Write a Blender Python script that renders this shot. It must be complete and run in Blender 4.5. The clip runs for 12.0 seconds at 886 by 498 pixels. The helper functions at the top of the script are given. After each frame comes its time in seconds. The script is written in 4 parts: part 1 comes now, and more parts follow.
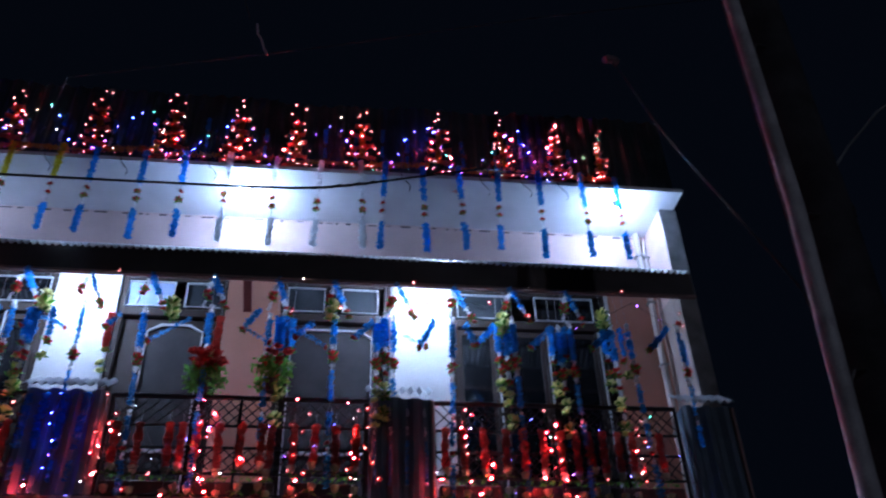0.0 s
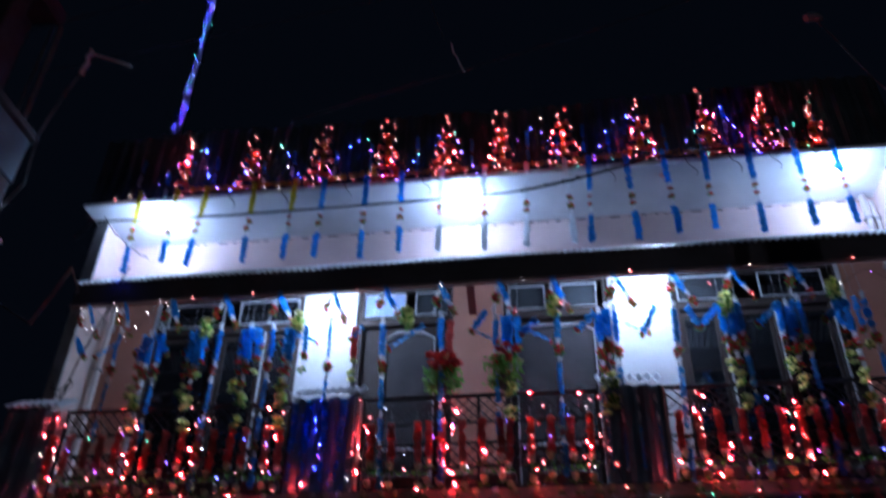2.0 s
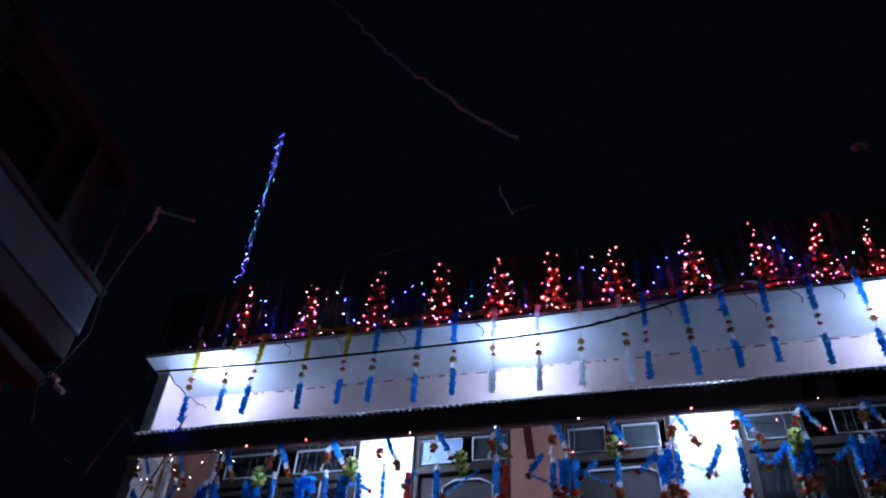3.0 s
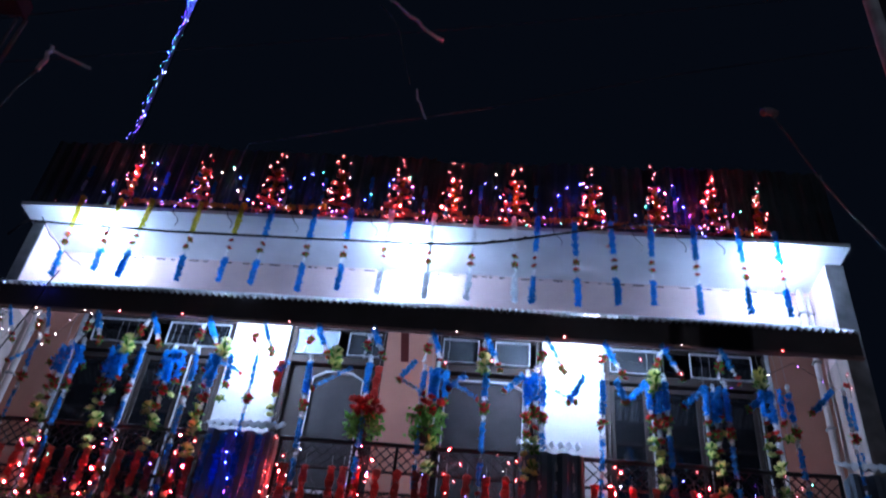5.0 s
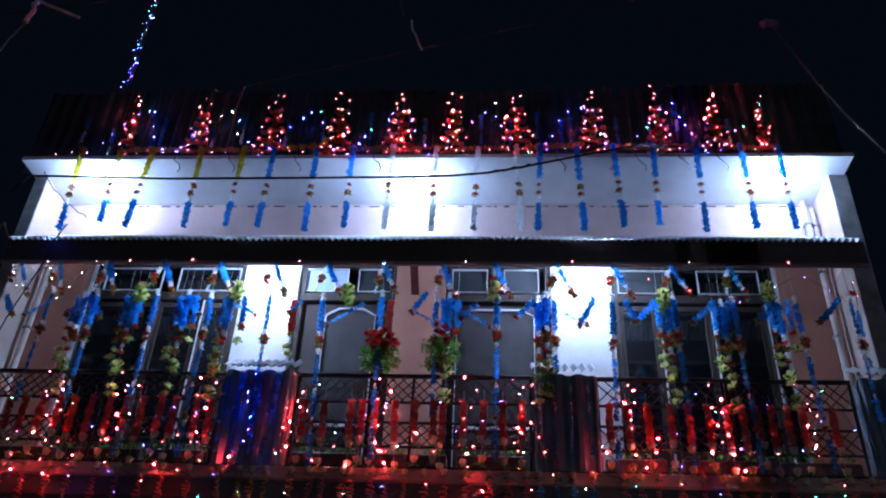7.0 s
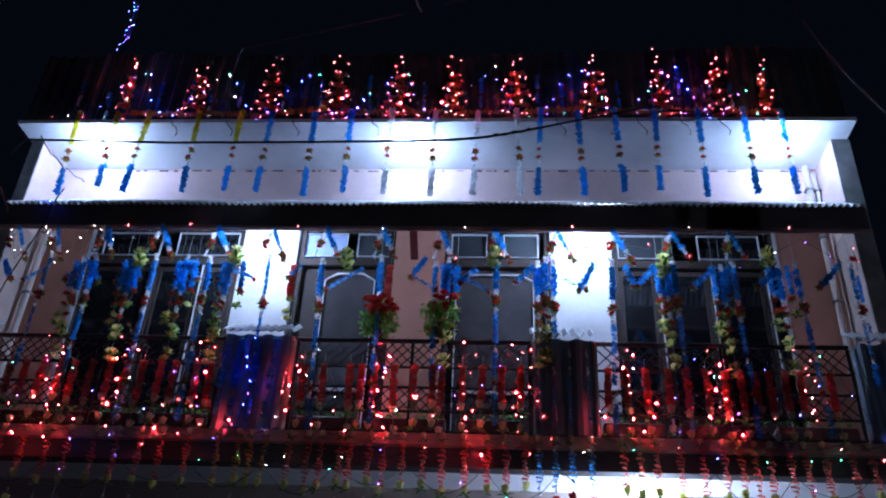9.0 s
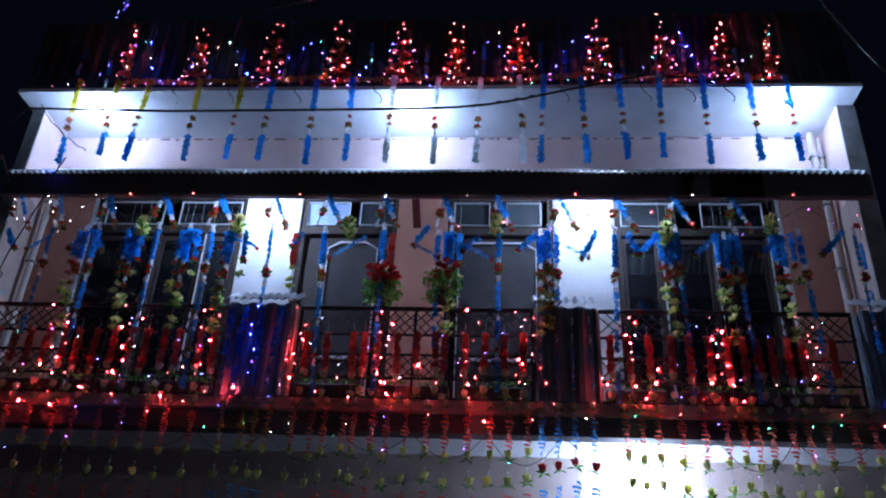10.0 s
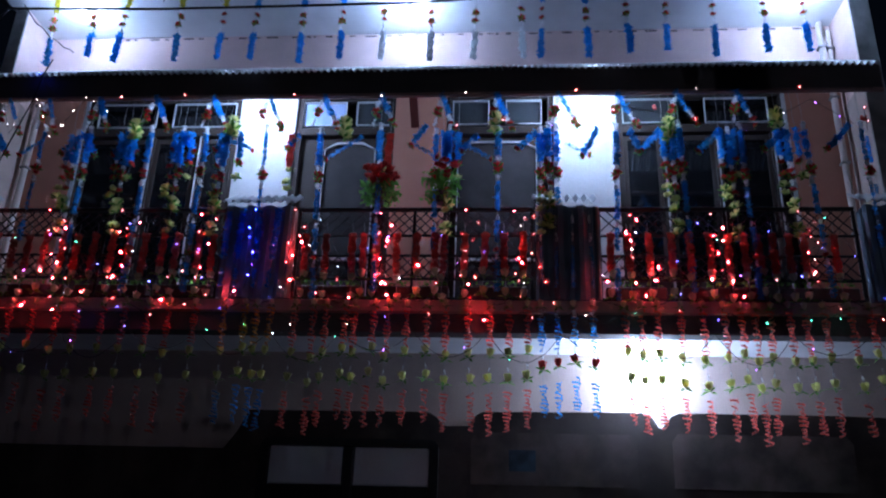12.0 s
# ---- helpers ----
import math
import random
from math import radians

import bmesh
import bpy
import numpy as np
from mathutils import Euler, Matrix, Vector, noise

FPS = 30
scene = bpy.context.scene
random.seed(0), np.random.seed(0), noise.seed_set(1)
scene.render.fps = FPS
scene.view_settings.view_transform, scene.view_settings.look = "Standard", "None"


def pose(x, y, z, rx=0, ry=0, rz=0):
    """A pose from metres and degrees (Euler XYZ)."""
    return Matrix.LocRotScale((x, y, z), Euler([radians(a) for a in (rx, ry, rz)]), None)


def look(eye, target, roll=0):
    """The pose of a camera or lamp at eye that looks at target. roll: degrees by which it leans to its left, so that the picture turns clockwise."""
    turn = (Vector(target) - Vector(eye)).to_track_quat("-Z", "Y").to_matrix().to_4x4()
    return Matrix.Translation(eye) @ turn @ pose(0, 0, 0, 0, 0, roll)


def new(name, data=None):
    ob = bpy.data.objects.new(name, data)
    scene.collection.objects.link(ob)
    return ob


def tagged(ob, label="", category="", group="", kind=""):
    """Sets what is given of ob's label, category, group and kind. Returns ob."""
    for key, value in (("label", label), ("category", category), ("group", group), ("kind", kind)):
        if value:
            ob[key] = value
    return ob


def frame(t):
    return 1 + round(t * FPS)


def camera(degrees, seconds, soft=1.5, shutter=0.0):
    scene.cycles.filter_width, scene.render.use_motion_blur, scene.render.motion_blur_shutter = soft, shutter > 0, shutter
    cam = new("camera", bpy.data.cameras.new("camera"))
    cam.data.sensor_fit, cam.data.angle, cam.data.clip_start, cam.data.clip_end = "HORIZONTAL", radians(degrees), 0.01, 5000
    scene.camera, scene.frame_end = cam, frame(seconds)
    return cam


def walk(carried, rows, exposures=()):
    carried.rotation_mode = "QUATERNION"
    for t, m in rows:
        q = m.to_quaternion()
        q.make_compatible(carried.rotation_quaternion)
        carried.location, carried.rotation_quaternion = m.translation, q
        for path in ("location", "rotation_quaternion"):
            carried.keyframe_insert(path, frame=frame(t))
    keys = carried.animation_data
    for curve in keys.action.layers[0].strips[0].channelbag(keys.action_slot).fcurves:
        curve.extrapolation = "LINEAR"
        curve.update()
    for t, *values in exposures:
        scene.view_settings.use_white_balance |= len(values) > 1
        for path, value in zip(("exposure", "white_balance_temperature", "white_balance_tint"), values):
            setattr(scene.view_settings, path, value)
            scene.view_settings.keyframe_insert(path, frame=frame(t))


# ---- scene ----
cam = camera(55.3, 12.0, soft=2.0, shutter=0.5)
PATH = [
    (0, (0.948, -2.423, 1.774), (1.183, -0.814, 2.938), -2.1),
    (0.5, (0.968, -2.424, 1.738), (1.09, -0.767, 2.852), -1.6),
    (1, (0.954, -2.486, 1.658), (0.988, -0.789, 2.716), -0.5),
    (1.5, (0.94, -2.63, 1.617), (0.814, -0.931, 2.665), 1.7),
    (2, (0.9, -2.755, 1.614), (0.644, -1.14, 2.765), 1.5),
    (2.5, (1.058, -2.677, 1.518), (0.693, -1.281, 2.903), 3.4),
    (2.7, (1.085, -2.643, 1.519), (0.704, -1.284, 2.935), 4.1),
    (4.3, (1.026, -2.696, 1.749), (0.755, -1.245, 3.099), 5.8),
    (4.5, (1.064, -2.702, 1.73), (0.857, -1.219, 3.056), 6.1),
    (5, (1.048, -2.708, 1.712), (0.898, -1.144, 2.95), 6.5),
    (5.5, (0.956, -2.724, 1.692), (0.815, -1.094, 2.842), 4.5),
    (6, (0.947, -2.771, 1.677), (0.804, -1.125, 2.803), 3.1),
    (6.5, (0.996, -2.763, 1.689), (0.847, -1.11, 2.804), 3.1),
    (7, (0.982, -2.743, 1.676), (0.836, -1.085, 2.785), 3.0),
    (9, (0.995, -2.712, 1.698), (0.848, -1.009, 2.737), 3.0),
    (9.5, (0.985, -2.711, 1.692), (0.836, -0.994, 2.707), 2.9),
    (10, (0.996, -2.702, 1.688), (0.843, -0.963, 2.664), 2.9),
    (10.5, (0.973, -2.692, 1.687), (0.824, -0.93, 2.62), 2.7),
    (11, (0.987, -2.697, 1.69), (0.834, -0.908, 2.572), 2.6),
    (11.5, (0.998, -2.673, 1.687), (0.843, -0.863, 2.523), 2.4),
    (12, (1.023, -2.611, 1.71), (0.866, -0.771, 2.478), 2.0),
]
walk(cam, [(t, look(eye, target, roll)) for t, eye, target, roll in PATH],
     exposures=[(t, stops, 5740, 15) for t, stops in ((0, 0.95), (1.0, 1.0), (2.0, 0.85), (2.5, 0.55), (4.3, 1.25), (5, 1.45), (6, 1.4), (7, 1.25), (9, 0.95), (10.5, 0.7), (12, 0.64))])

# ---- world, light ----
world = bpy.data.worlds.new("night_sky")
scene.world = world
world.use_nodes = True
world.node_tree.nodes["Background"].inputs[0].default_value = (0.10, 0.16, 0.30, 1)
world.node_tree.nodes["Background"].inputs[1].default_value = 0.0062
SOFFIT_LAMP, PILASTER_LAMP, PORCH_LAMP, LED = 460.0, 1040.0, 1300.0, 1900.0
# Strength of the unseen lamp added behind the camera as fill.
FILL_LAMP = 480.0

# ---- materials ----


def material(name, color, rough=0.6, metal=0.0, dark=0.75, scale=6.0, bump=0.25, fine=60.0, emit=0.0, vary=0.0, trans=0.0, tint=None, thin=0.0, gloss=0.5):
    """Principled surface with stains at one scale, grain and relief at another."""
    m = bpy.data.materials.new(name)
    m.use_nodes = True
    n, l = m.node_tree.nodes, m.node_tree.links
    b = n["Principled BSDF"]
    b.inputs["Roughness"].default_value, b.inputs["Metallic"].default_value = rough, metal
    b.inputs["Specular IOR Level"].default_value = gloss
    tc = n.new("ShaderNodeTexCoord")
    big, small = n.new("ShaderNodeTexNoise"), n.new("ShaderNodeTexNoise")
    big.inputs["Scale"].default_value, small.inputs["Scale"].default_value = scale * 0.3, fine
    big.inputs["Detail"].default_value, small.inputs["Detail"].default_value = 6.0, 3.0
    ramp = n.new("ShaderNodeValToRGB")
    ramp.color_ramp.elements[0].position, ramp.color_ramp.elements[1].position = 0.38, 0.62
    low = tint or tuple(c * dark for c in color)
    ramp.color_ramp.elements[0].color, ramp.color_ramp.elements[1].color = (*low, 1), (*color, 1)
    l.new(tc.outputs["Object"], big.inputs["Vector"])
    l.new(tc.outputs["Object"], small.inputs["Vector"])
    l.new(big.outputs["Fac"], ramp.inputs["Fac"])
    out = ramp.outputs["Color"]
    grain = n.new("ShaderNodeMixRGB")
    grain.blend_type = "OVERLAY"
    grain.inputs["Fac"].default_value = 0.18
    l.new(out, grain.inputs["Color1"])
    l.new(small.outputs["Fac"], grain.inputs["Color2"])
    out = grain.outputs["Color"]
    if vary:
        info, hsv, mp = n.new("ShaderNodeObjectInfo"), n.new("ShaderNodeHueSaturation"), n.new("ShaderNodeMapRange")
        mp.inputs["To Min"].default_value, mp.inputs["To Max"].default_value = 1 - vary, 1 + vary
        l.new(info.outputs["Random"], mp.inputs["Value"])
        l.new(mp.outputs["Result"], hsv.inputs["Value"])
        l.new(out, hsv.inputs["Color"])
        out = hsv.outputs["Color"]
    l.new(out, b.inputs["Base Color"])
    if bump:
        bp = n.new("ShaderNodeBump")
        bp.inputs["Strength"].default_value, bp.inputs["Distance"].default_value = bump, 0.01
        l.new(small.outputs["Fac"], bp.inputs["Height"])
        l.new(bp.outputs["Normal"], b.inputs["Normal"])
    if trans:
        b.inputs["Transmission Weight"].default_value = trans
    if thin:
        tl, mix = n.new("ShaderNodeBsdfTranslucent"), n.new("ShaderNodeMixShader")
        mix.inputs["Fac"].default_value = thin
        l.new(out, tl.inputs["Color"])
        l.new(b.outputs["BSDF"], mix.inputs[1])
        l.new(tl.outputs["BSDF"], mix.inputs[2])
        l.new(mix.outputs["Shader"], n["Material Output"].inputs["Surface"])
    if emit:
        b.inputs["Emission Color"].default_value = (*color, 1)
        b.inputs["Emission Strength"].default_value = emit
    return m


def glow(name, color, strength):
    m = bpy.data.materials.new(name)
    m.use_nodes = True
    b = m.node_tree.nodes["Principled BSDF"]
    b.inputs["Base Color"].default_value = (*color, 1)
    b.inputs["Emission Color"].default_value = (*color, 1)
    b.inputs["Emission Strength"].default_value = strength
    return m


M = {
    "soffit": material("limewash", (0.77, 0.78, 0.80), 0.85, dark=0.86, bump=0.15),
    "upper": material("pale_pink_plaster", (0.64, 0.475, 0.445), 0.85, dark=0.86, bump=0.2),
    "white": material("white_paint", (0.41, 0.41, 0.42), 0.7, dark=0.86, bump=0.1),
    "pink": material("salmon_plaster", (0.40, 0.19, 0.135), 0.8, dark=0.85, bump=0.2),
    "sidepink": material("dusty_pink_plaster", (0.44, 0.35, 0.315), 0.85, dark=0.8, bump=0.25),
    "fin": material("weathered_cement", (0.30, 0.29, 0.285), 0.9, dark=0.5, scale=9, bump=0.5),
    "porch": material("cream_plaster", (0.50, 0.40, 0.355), 0.85, dark=0.86, bump=0.25),
    # The dado's dark colour includes the shade on the lower wall.
    "dado": material("shaded_dark_render", (0.075, 0.058, 0.052), 0.85, dark=0.5, scale=7, bump=0.2, gloss=0.25),
    "panel": material("stained_grey_render", (0.125, 0.098, 0.088), 0.85, dark=0.45, scale=9, bump=0.3, gloss=0.25),
    "fascia": material("dark_brown_board", (0.085, 0.075, 0.075), 0.75, bump=0.3),
    "tin": material("galvanised_tin", (0.62, 0.64, 0.66), 0.6, 0.1, dark=0.7, bump=0.15),
    "captin": material("weathered_tin", (0.36, 0.37, 0.40), 0.55, 0.2, dark=0.7, bump=0.15),
    "darktin": material("dark_painted_tin", (0.14, 0.19, 0.25), 0.6, 0.1, dark=0.6, bump=0.15),
    "rooftin": material("old_roof_tin", (0.060, 0.080, 0.088), 0.5, 0.2, dark=0.5, bump=0.2),
    "iron": material("black_iron", (0.018, 0.018, 0.02), 0.45, 0.4, bump=0.15),
    "slab": material("red_oxide_cement", (0.48, 0.31, 0.28), 0.8, dark=0.6, bump=0.4),
    "oxide": material("dark_red_paint", (0.16, 0.025, 0.022), 0.6, dark=0.7, bump=0.2),
    "frame": material("brown_door_wood", (0.040, 0.030, 0.027), 0.75, dark=0.7, bump=0.2, gloss=0.2),
    "bead": material("pale_window_beading", (0.42, 0.44, 0.47), 0.5, dark=0.85, bump=0.05),
    "glass": material("dark_glass", (0.006, 0.007, 0.009), 0.08, bump=0.0),
    "curtain": material("grey_curtain", (0.034, 0.029, 0.031), 0.9, dark=0.65, scale=12, bump=0.3),
    "bluecurtain": material("pale_blue_curtain", (0.24, 0.31, 0.48), 0.9, dark=0.8, scale=12, bump=0.3),
    "greypane": material("grey_glass", (0.035, 0.04, 0.045), 0.12, dark=0.7, bump=0.0),
    "palepane": material("frosted_pane", (0.66, 0.68, 0.72), 0.3, dark=0.85, bump=0.1),
    "pipe": material("pale_pipe", (0.55, 0.48, 0.44), 0.5, dark=0.7, bump=0.1),
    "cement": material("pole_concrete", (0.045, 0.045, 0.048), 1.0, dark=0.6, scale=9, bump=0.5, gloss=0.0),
    "conduit": material("grey_conduit", (0.78, 0.78, 0.80), 0.5, dark=0.75, bump=0.1),
    "poleconduit": material("dull_grey_conduit", (0.38, 0.375, 0.39), 0.6, dark=0.6, scale=14, bump=0.2),
    "cable": material("black_cable", (0.012, 0.012, 0.012), 0.5, bump=0.0),
    "dimcable": material("grey_cable", (0.05, 0.052, 0.055), 0.5, bump=0.0),
    "palecable": material("pale_cable", (0.13, 0.14, 0.15), 0.5, bump=0.0),
    "asphalt": material("asphalt", (0.05, 0.05, 0.05), 0.9, bump=0.5),
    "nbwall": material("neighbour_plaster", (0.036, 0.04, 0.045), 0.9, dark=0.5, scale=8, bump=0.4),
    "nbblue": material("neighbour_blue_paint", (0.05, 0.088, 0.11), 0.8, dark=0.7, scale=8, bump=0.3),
    "notice": material("blue_paper", (0.03, 0.06, 0.09), 0.9, dark=0.4, scale=20, bump=0.2),
    "inside": material("room_plaster", (0.10, 0.09, 0.09), 0.9, bump=0.1),
    "blue": material("blue_tinsel", (0.07, 0.42, 1.0), 0.24, 0.3, dark=0.55, scale=260, bump=0.0, vary=0.25, thin=0.6),
    "red": material("red_tinsel", (0.96, 0.16, 0.12), 0.3, 0.0, dark=0.65, scale=260, bump=0.0, vary=0.2, thin=0.5),
    # Foil of the cups that stand in for the red lamps' halo.
    "cap": material("red_halo_foil", (0.80, 0.055, 0.06), 0.4, dark=0.6, scale=60, bump=0.0, thin=0.6),
    "orange": material("orange_tinsel", (0.85, 0.36, 0.06), 0.45, 0.0, dark=0.5, scale=260, bump=0.0, vary=0.2, thin=0.7),
    "yellow": material("yellow_tinsel", (0.72, 0.62, 0.04), 0.45, 0.0, dark=0.5, scale=260, bump=0.0, vary=0.15, thin=0.7),
    "silver": material("white_tinsel", (0.90, 0.93, 0.96), 0.3, 0.0, dark=0.7, scale=260, bump=0.0, vary=0.1, thin=0.7),
    "petal_red": material("red_petal", (0.70, 0.05, 0.04), 0.6, dark=0.5, scale=40, bump=0.0, vary=0.3, thin=0.6),
    "petal_yellow": material("yellow_petal", (0.92, 0.92, 0.36), 0.6, dark=0.7, scale=40, bump=0.0, vary=0.25, thin=0.6),
    "petal_pale": material("pale_petal", (0.86, 0.78, 0.50), 0.6, dark=0.6, scale=40, bump=0.0, vary=0.25, thin=0.6),
    "leaf": material("plastic_leaf", (0.15, 0.38, 0.06), 0.5, dark=0.5, scale=30, bump=0.0, vary=0.3, thin=0.6),
    "thread": material("white_thread", (0.35, 0.35, 0.35), 0.7, bump=0.0),
    "pot": material("dark_plastic_pot", (0.05, 0.035, 0.03), 0.5, bump=0.1),
    "holder": material("lamp_holder", (0.55, 0.55, 0.55), 0.5, bump=0.0),
    "bulb": glow("lamp_bulb", (0.50, 0.69, 1.0), SOFFIT_LAMP),
    "bulb2": glow("wall_lamp_bulb", (0.57, 0.74, 1.0), PILASTER_LAMP),
    "bulb3": glow("porch_lamp_bulb", (0.62, 0.76, 1.0), PORCH_LAMP),
    "bulb4": glow("fill_lamp_bulb", (0.86, 0.88, 1.0), FILL_LAMP),
    "led_red": glow("red_led", (1.0, 0.05, 0.055), LED),
    "led_dim": glow("dim_red_led", (1.0, 0.30, 0.27), LED * 0.0095),
    "led_blue": glow("blue_led", (0.12, 0.12, 1.0), LED * 0.0125),
    "led_deep": glow("deep_blue_led", (0.03, 0.05, 1.0), LED * 0.09),
    "led_violet": glow("violet_led", (0.35, 0.10, 1.0), LED * 0.0105),
    "led_green": glow("green_led", (0.12, 0.9, 0.5), LED * 0.007),
    "led_warm": glow("warm_led", (1.0, 0.78, 0.6), LED * 0.0085),
    "led_white": glow("white_led", (0.7, 0.85, 1.0), LED * 0.0076),
}

# ---- mesh helpers ----


def mesh_of(name, bm, mat, smooth=False):
    me = bpy.data.meshes.new(name)
    bm.to_mesh(me)
    bm.free()
    if smooth:
        for p in me.polygons:
            p.use_smooth = True
    me.materials.append(M[mat])
    return me


def raw_mesh(name, verts, faces, mat):
    me = bpy.data.meshes.new(name)
    me.from_pydata(verts, [], faces)
    me.materials.append(M[mat])
    return me


def put(name, me, parent=None, m=None, label=""):
    ob = new(name, me)
    if m is not None:
        ob.matrix_basis = m
    if parent is not None:
        ob.parent = parent
    return tagged(ob, label)


def part(name, bm, mat, parent=None, label="", smooth=False):
    return put(name, mesh_of(name, bm, mat, smooth), parent, None, label)


def empty(name, m, label, category, group=""):
    ob = new(name)
    ob.matrix_basis = m
    ob.empty_display_size = 0.05
    return tagged(ob, label, category, group)


def box(bm, x0, x1, y0, y1, z0, z1, bevel=0.0):
    r = bmesh.ops.create_cube(bm, size=1.0)
    m = Matrix.Translation(((x0 + x1) / 2, (y0 + y1) / 2, (z0 + z1) / 2)) @ Matrix.Diagonal((x1 - x0, y1 - y0, z1 - z0, 1))
    bmesh.ops.transform(bm, matrix=m, verts=r["verts"])
    if bevel:
        edges = {e for v in r["verts"] for e in v.link_edges}
        bmesh.ops.bevel(bm, geom=list(edges), offset=bevel, segments=1, affect="EDGES")
    return bm


def boxes(rows, bevel=0.0):
    bm = bmesh.new()
    for r in rows:
        box(bm, *r, bevel=bevel)
    return bm


def tube(points, r, sides=6):
    """A round tube along a line of points."""
    bm = bmesh.new()
    pts = [Vector(p) for p in points]
    rings = []
    for i, p in enumerate(pts):
        d = (pts[min(i + 1, len(pts) - 1)] - pts[max(i - 1, 0)]).normalized()
        side = d.cross(Vector((0, 1, 0)))
        if side.length < 0.1:
            side = d.cross(Vector((1, 0, 0)))
        side.normalize()
        up = side.cross(d)
        rings.append([bm.verts.new(p + r * (math.cos(a) * side + math.sin(a) * up)) for a in (2 * math.pi * k / sides for k in range(sides))])
    for a, b in zip(rings, rings[1:]):
        for k in range(sides):
            bm.faces.new((a[k], a[(k + 1) % sides], b[(k + 1) % sides], b[k]))
    bm.faces.new(rings[0][::-1])
    bm.faces.new(rings[-1])
    return bm


def sag(a, b, drop, n=24, wobble=0.0, seed=1):
    rnd = random.Random(seed)
    a, b = Vector(a), Vector(b)
    return [a.lerp(b, i / n) + Vector((rnd.uniform(-wobble, wobble), 0, -4 * drop * (i / n) * (1 - i / n) + rnd.uniform(-wobble, wobble))) for i in range(n + 1)]


def corrugated(x0, x1, pitch, amp, thick, start, end, flat=0.0, ragged=0.0, seed=3):
    """A corrugated sheet: waves along x, swept from the point start (y, z) to end (y, z)."""
    rnd = random.Random(seed)
    step = pitch / 8
    n = int((x1 - x0) / step)
    d = Vector((0, end[0] - start[0], end[1] - start[1])).normalized()
    nor = Vector((0, -d.z, d.y))
    verts, faces = [], []
    for i in range(n + 1):
        x = x0 + i * step
        s = math.sin(2 * math.pi * (x - x0) / pitch)
        w = amp * max(-1, min(1, s * (1 + flat)))
        jit = rnd.uniform(-ragged, ragged)
        for base, k in ((start, jit), (end, 0.0)):
            for t in (0, thick):
                verts.append(Vector((x, base[0], base[1])) + nor * (w + t) + d * k)
    for i in range(n):
        a, b = 4 * i, 4 * i + 4
        faces += [(a, b, b + 2, a + 2), (a + 1, a + 3, b + 3, b + 1), (a, a + 1, b + 1, b), (a + 2, b + 2, b + 3, a + 3)]
    faces += [(0, 2, 3, 1), (4 * n, 4 * n + 1, 4 * n + 3, 4 * n + 2)]
    return verts, faces


def outline_wall(points, y0, y1):
    """A wall of the outline points (x, z), between two depths."""
    bm = bmesh.new()
    f = [bm.verts.new((x, y0, z)) for x, z in points]
    b = [bm.verts.new((x, y1, z)) for x, z in points]
    bm.faces.new(f)
    bm.faces.new(b[::-1])
    for i in range(len(points)):
        j = (i + 1) % len(points)
        bm.faces.new((f[j], f[i], b[i], b[j]))
    bmesh.ops.recalc_face_normals(bm, faces=bm.faces)
    return bm


def structure(name, bm, mat, label, category="wall"):
    return tagged(part(name, bm, mat), label, category, kind="structure")


# ---- structure: ground, house body ----
structure("ground", boxes([(-400, 400, -400, 400, -0.3, 0.0)]), "asphalt", "dark asphalt street and ground in the night", "ground")

structure("wall_porch", boxes([(-5.40, 5.27, 6.6, 6.82, 0, 4.28)]), "porch", "cream plaster wall of the ground floor under the balcony")
structure("balcony_soffit", boxes([(-5.40, 5.10, 5.62, 6.6, 4.28, 4.37)]), "soffit", "pale plastered underside of the balcony", "ceiling")
structure("balcony_slab", boxes([(-5.42, 5.10, 5.40, 6.6, 4.374, 4.50)], 0.008), "slab", "red oxide cement balcony floor slab", "floor")
structure("beam", boxes([(-5.40, 5.08, 5.44, 5.62, 4.17, 4.37)], 0.006), "fascia", "dark painted beam along the balcony's edge", "beam")

# dado of dark render with raised, round-shouldered panels; its colour also holds the shade there


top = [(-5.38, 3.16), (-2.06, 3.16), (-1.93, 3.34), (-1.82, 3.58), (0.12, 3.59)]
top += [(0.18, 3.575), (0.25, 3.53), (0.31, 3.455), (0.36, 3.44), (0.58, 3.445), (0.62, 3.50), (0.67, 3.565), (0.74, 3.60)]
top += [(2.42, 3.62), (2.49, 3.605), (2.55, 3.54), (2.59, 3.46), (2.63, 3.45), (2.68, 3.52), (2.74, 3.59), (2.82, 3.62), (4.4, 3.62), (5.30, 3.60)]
dado = structure("dado", outline_wall([(-5.38, 0.0)] + top + [(5.30, 0.0)], 6.46, 6.598), "dado", "dark stained render with painted-in shade, round-shouldered raised panels below the wall")
for a, b, z0, z1 in ((-1.9, 0.3, 2.55, 3.55), (0.8, 2.45, 2.2, 2.82), (2.8, 5.2, 2.2, 2.75)):
    part("panel_groove", boxes([(a, b, 6.445, 6.458, z0 - 0.02, z0)], 0.003), "fascia", dado)
for a, b, z0, z1 in ((0.62, 2.36, 2.84, 3.38), (2.72, 4.55, 2.84, 3.40)):
    part("panel", outline_wall([(a, z0), (b, z0), (b, z1 - 0.08), (b - 0.06, z1), (a + 0.06, z1), (a, z1 - 0.08)], 6.450, 6.4595), "panel", dado, "stained lighter panel of the render")
part("notice", boxes([(1.02, 1.30, 6.443, 6.448, 2.98, 3.20)]), "notice", dado, "torn blue paper notice")

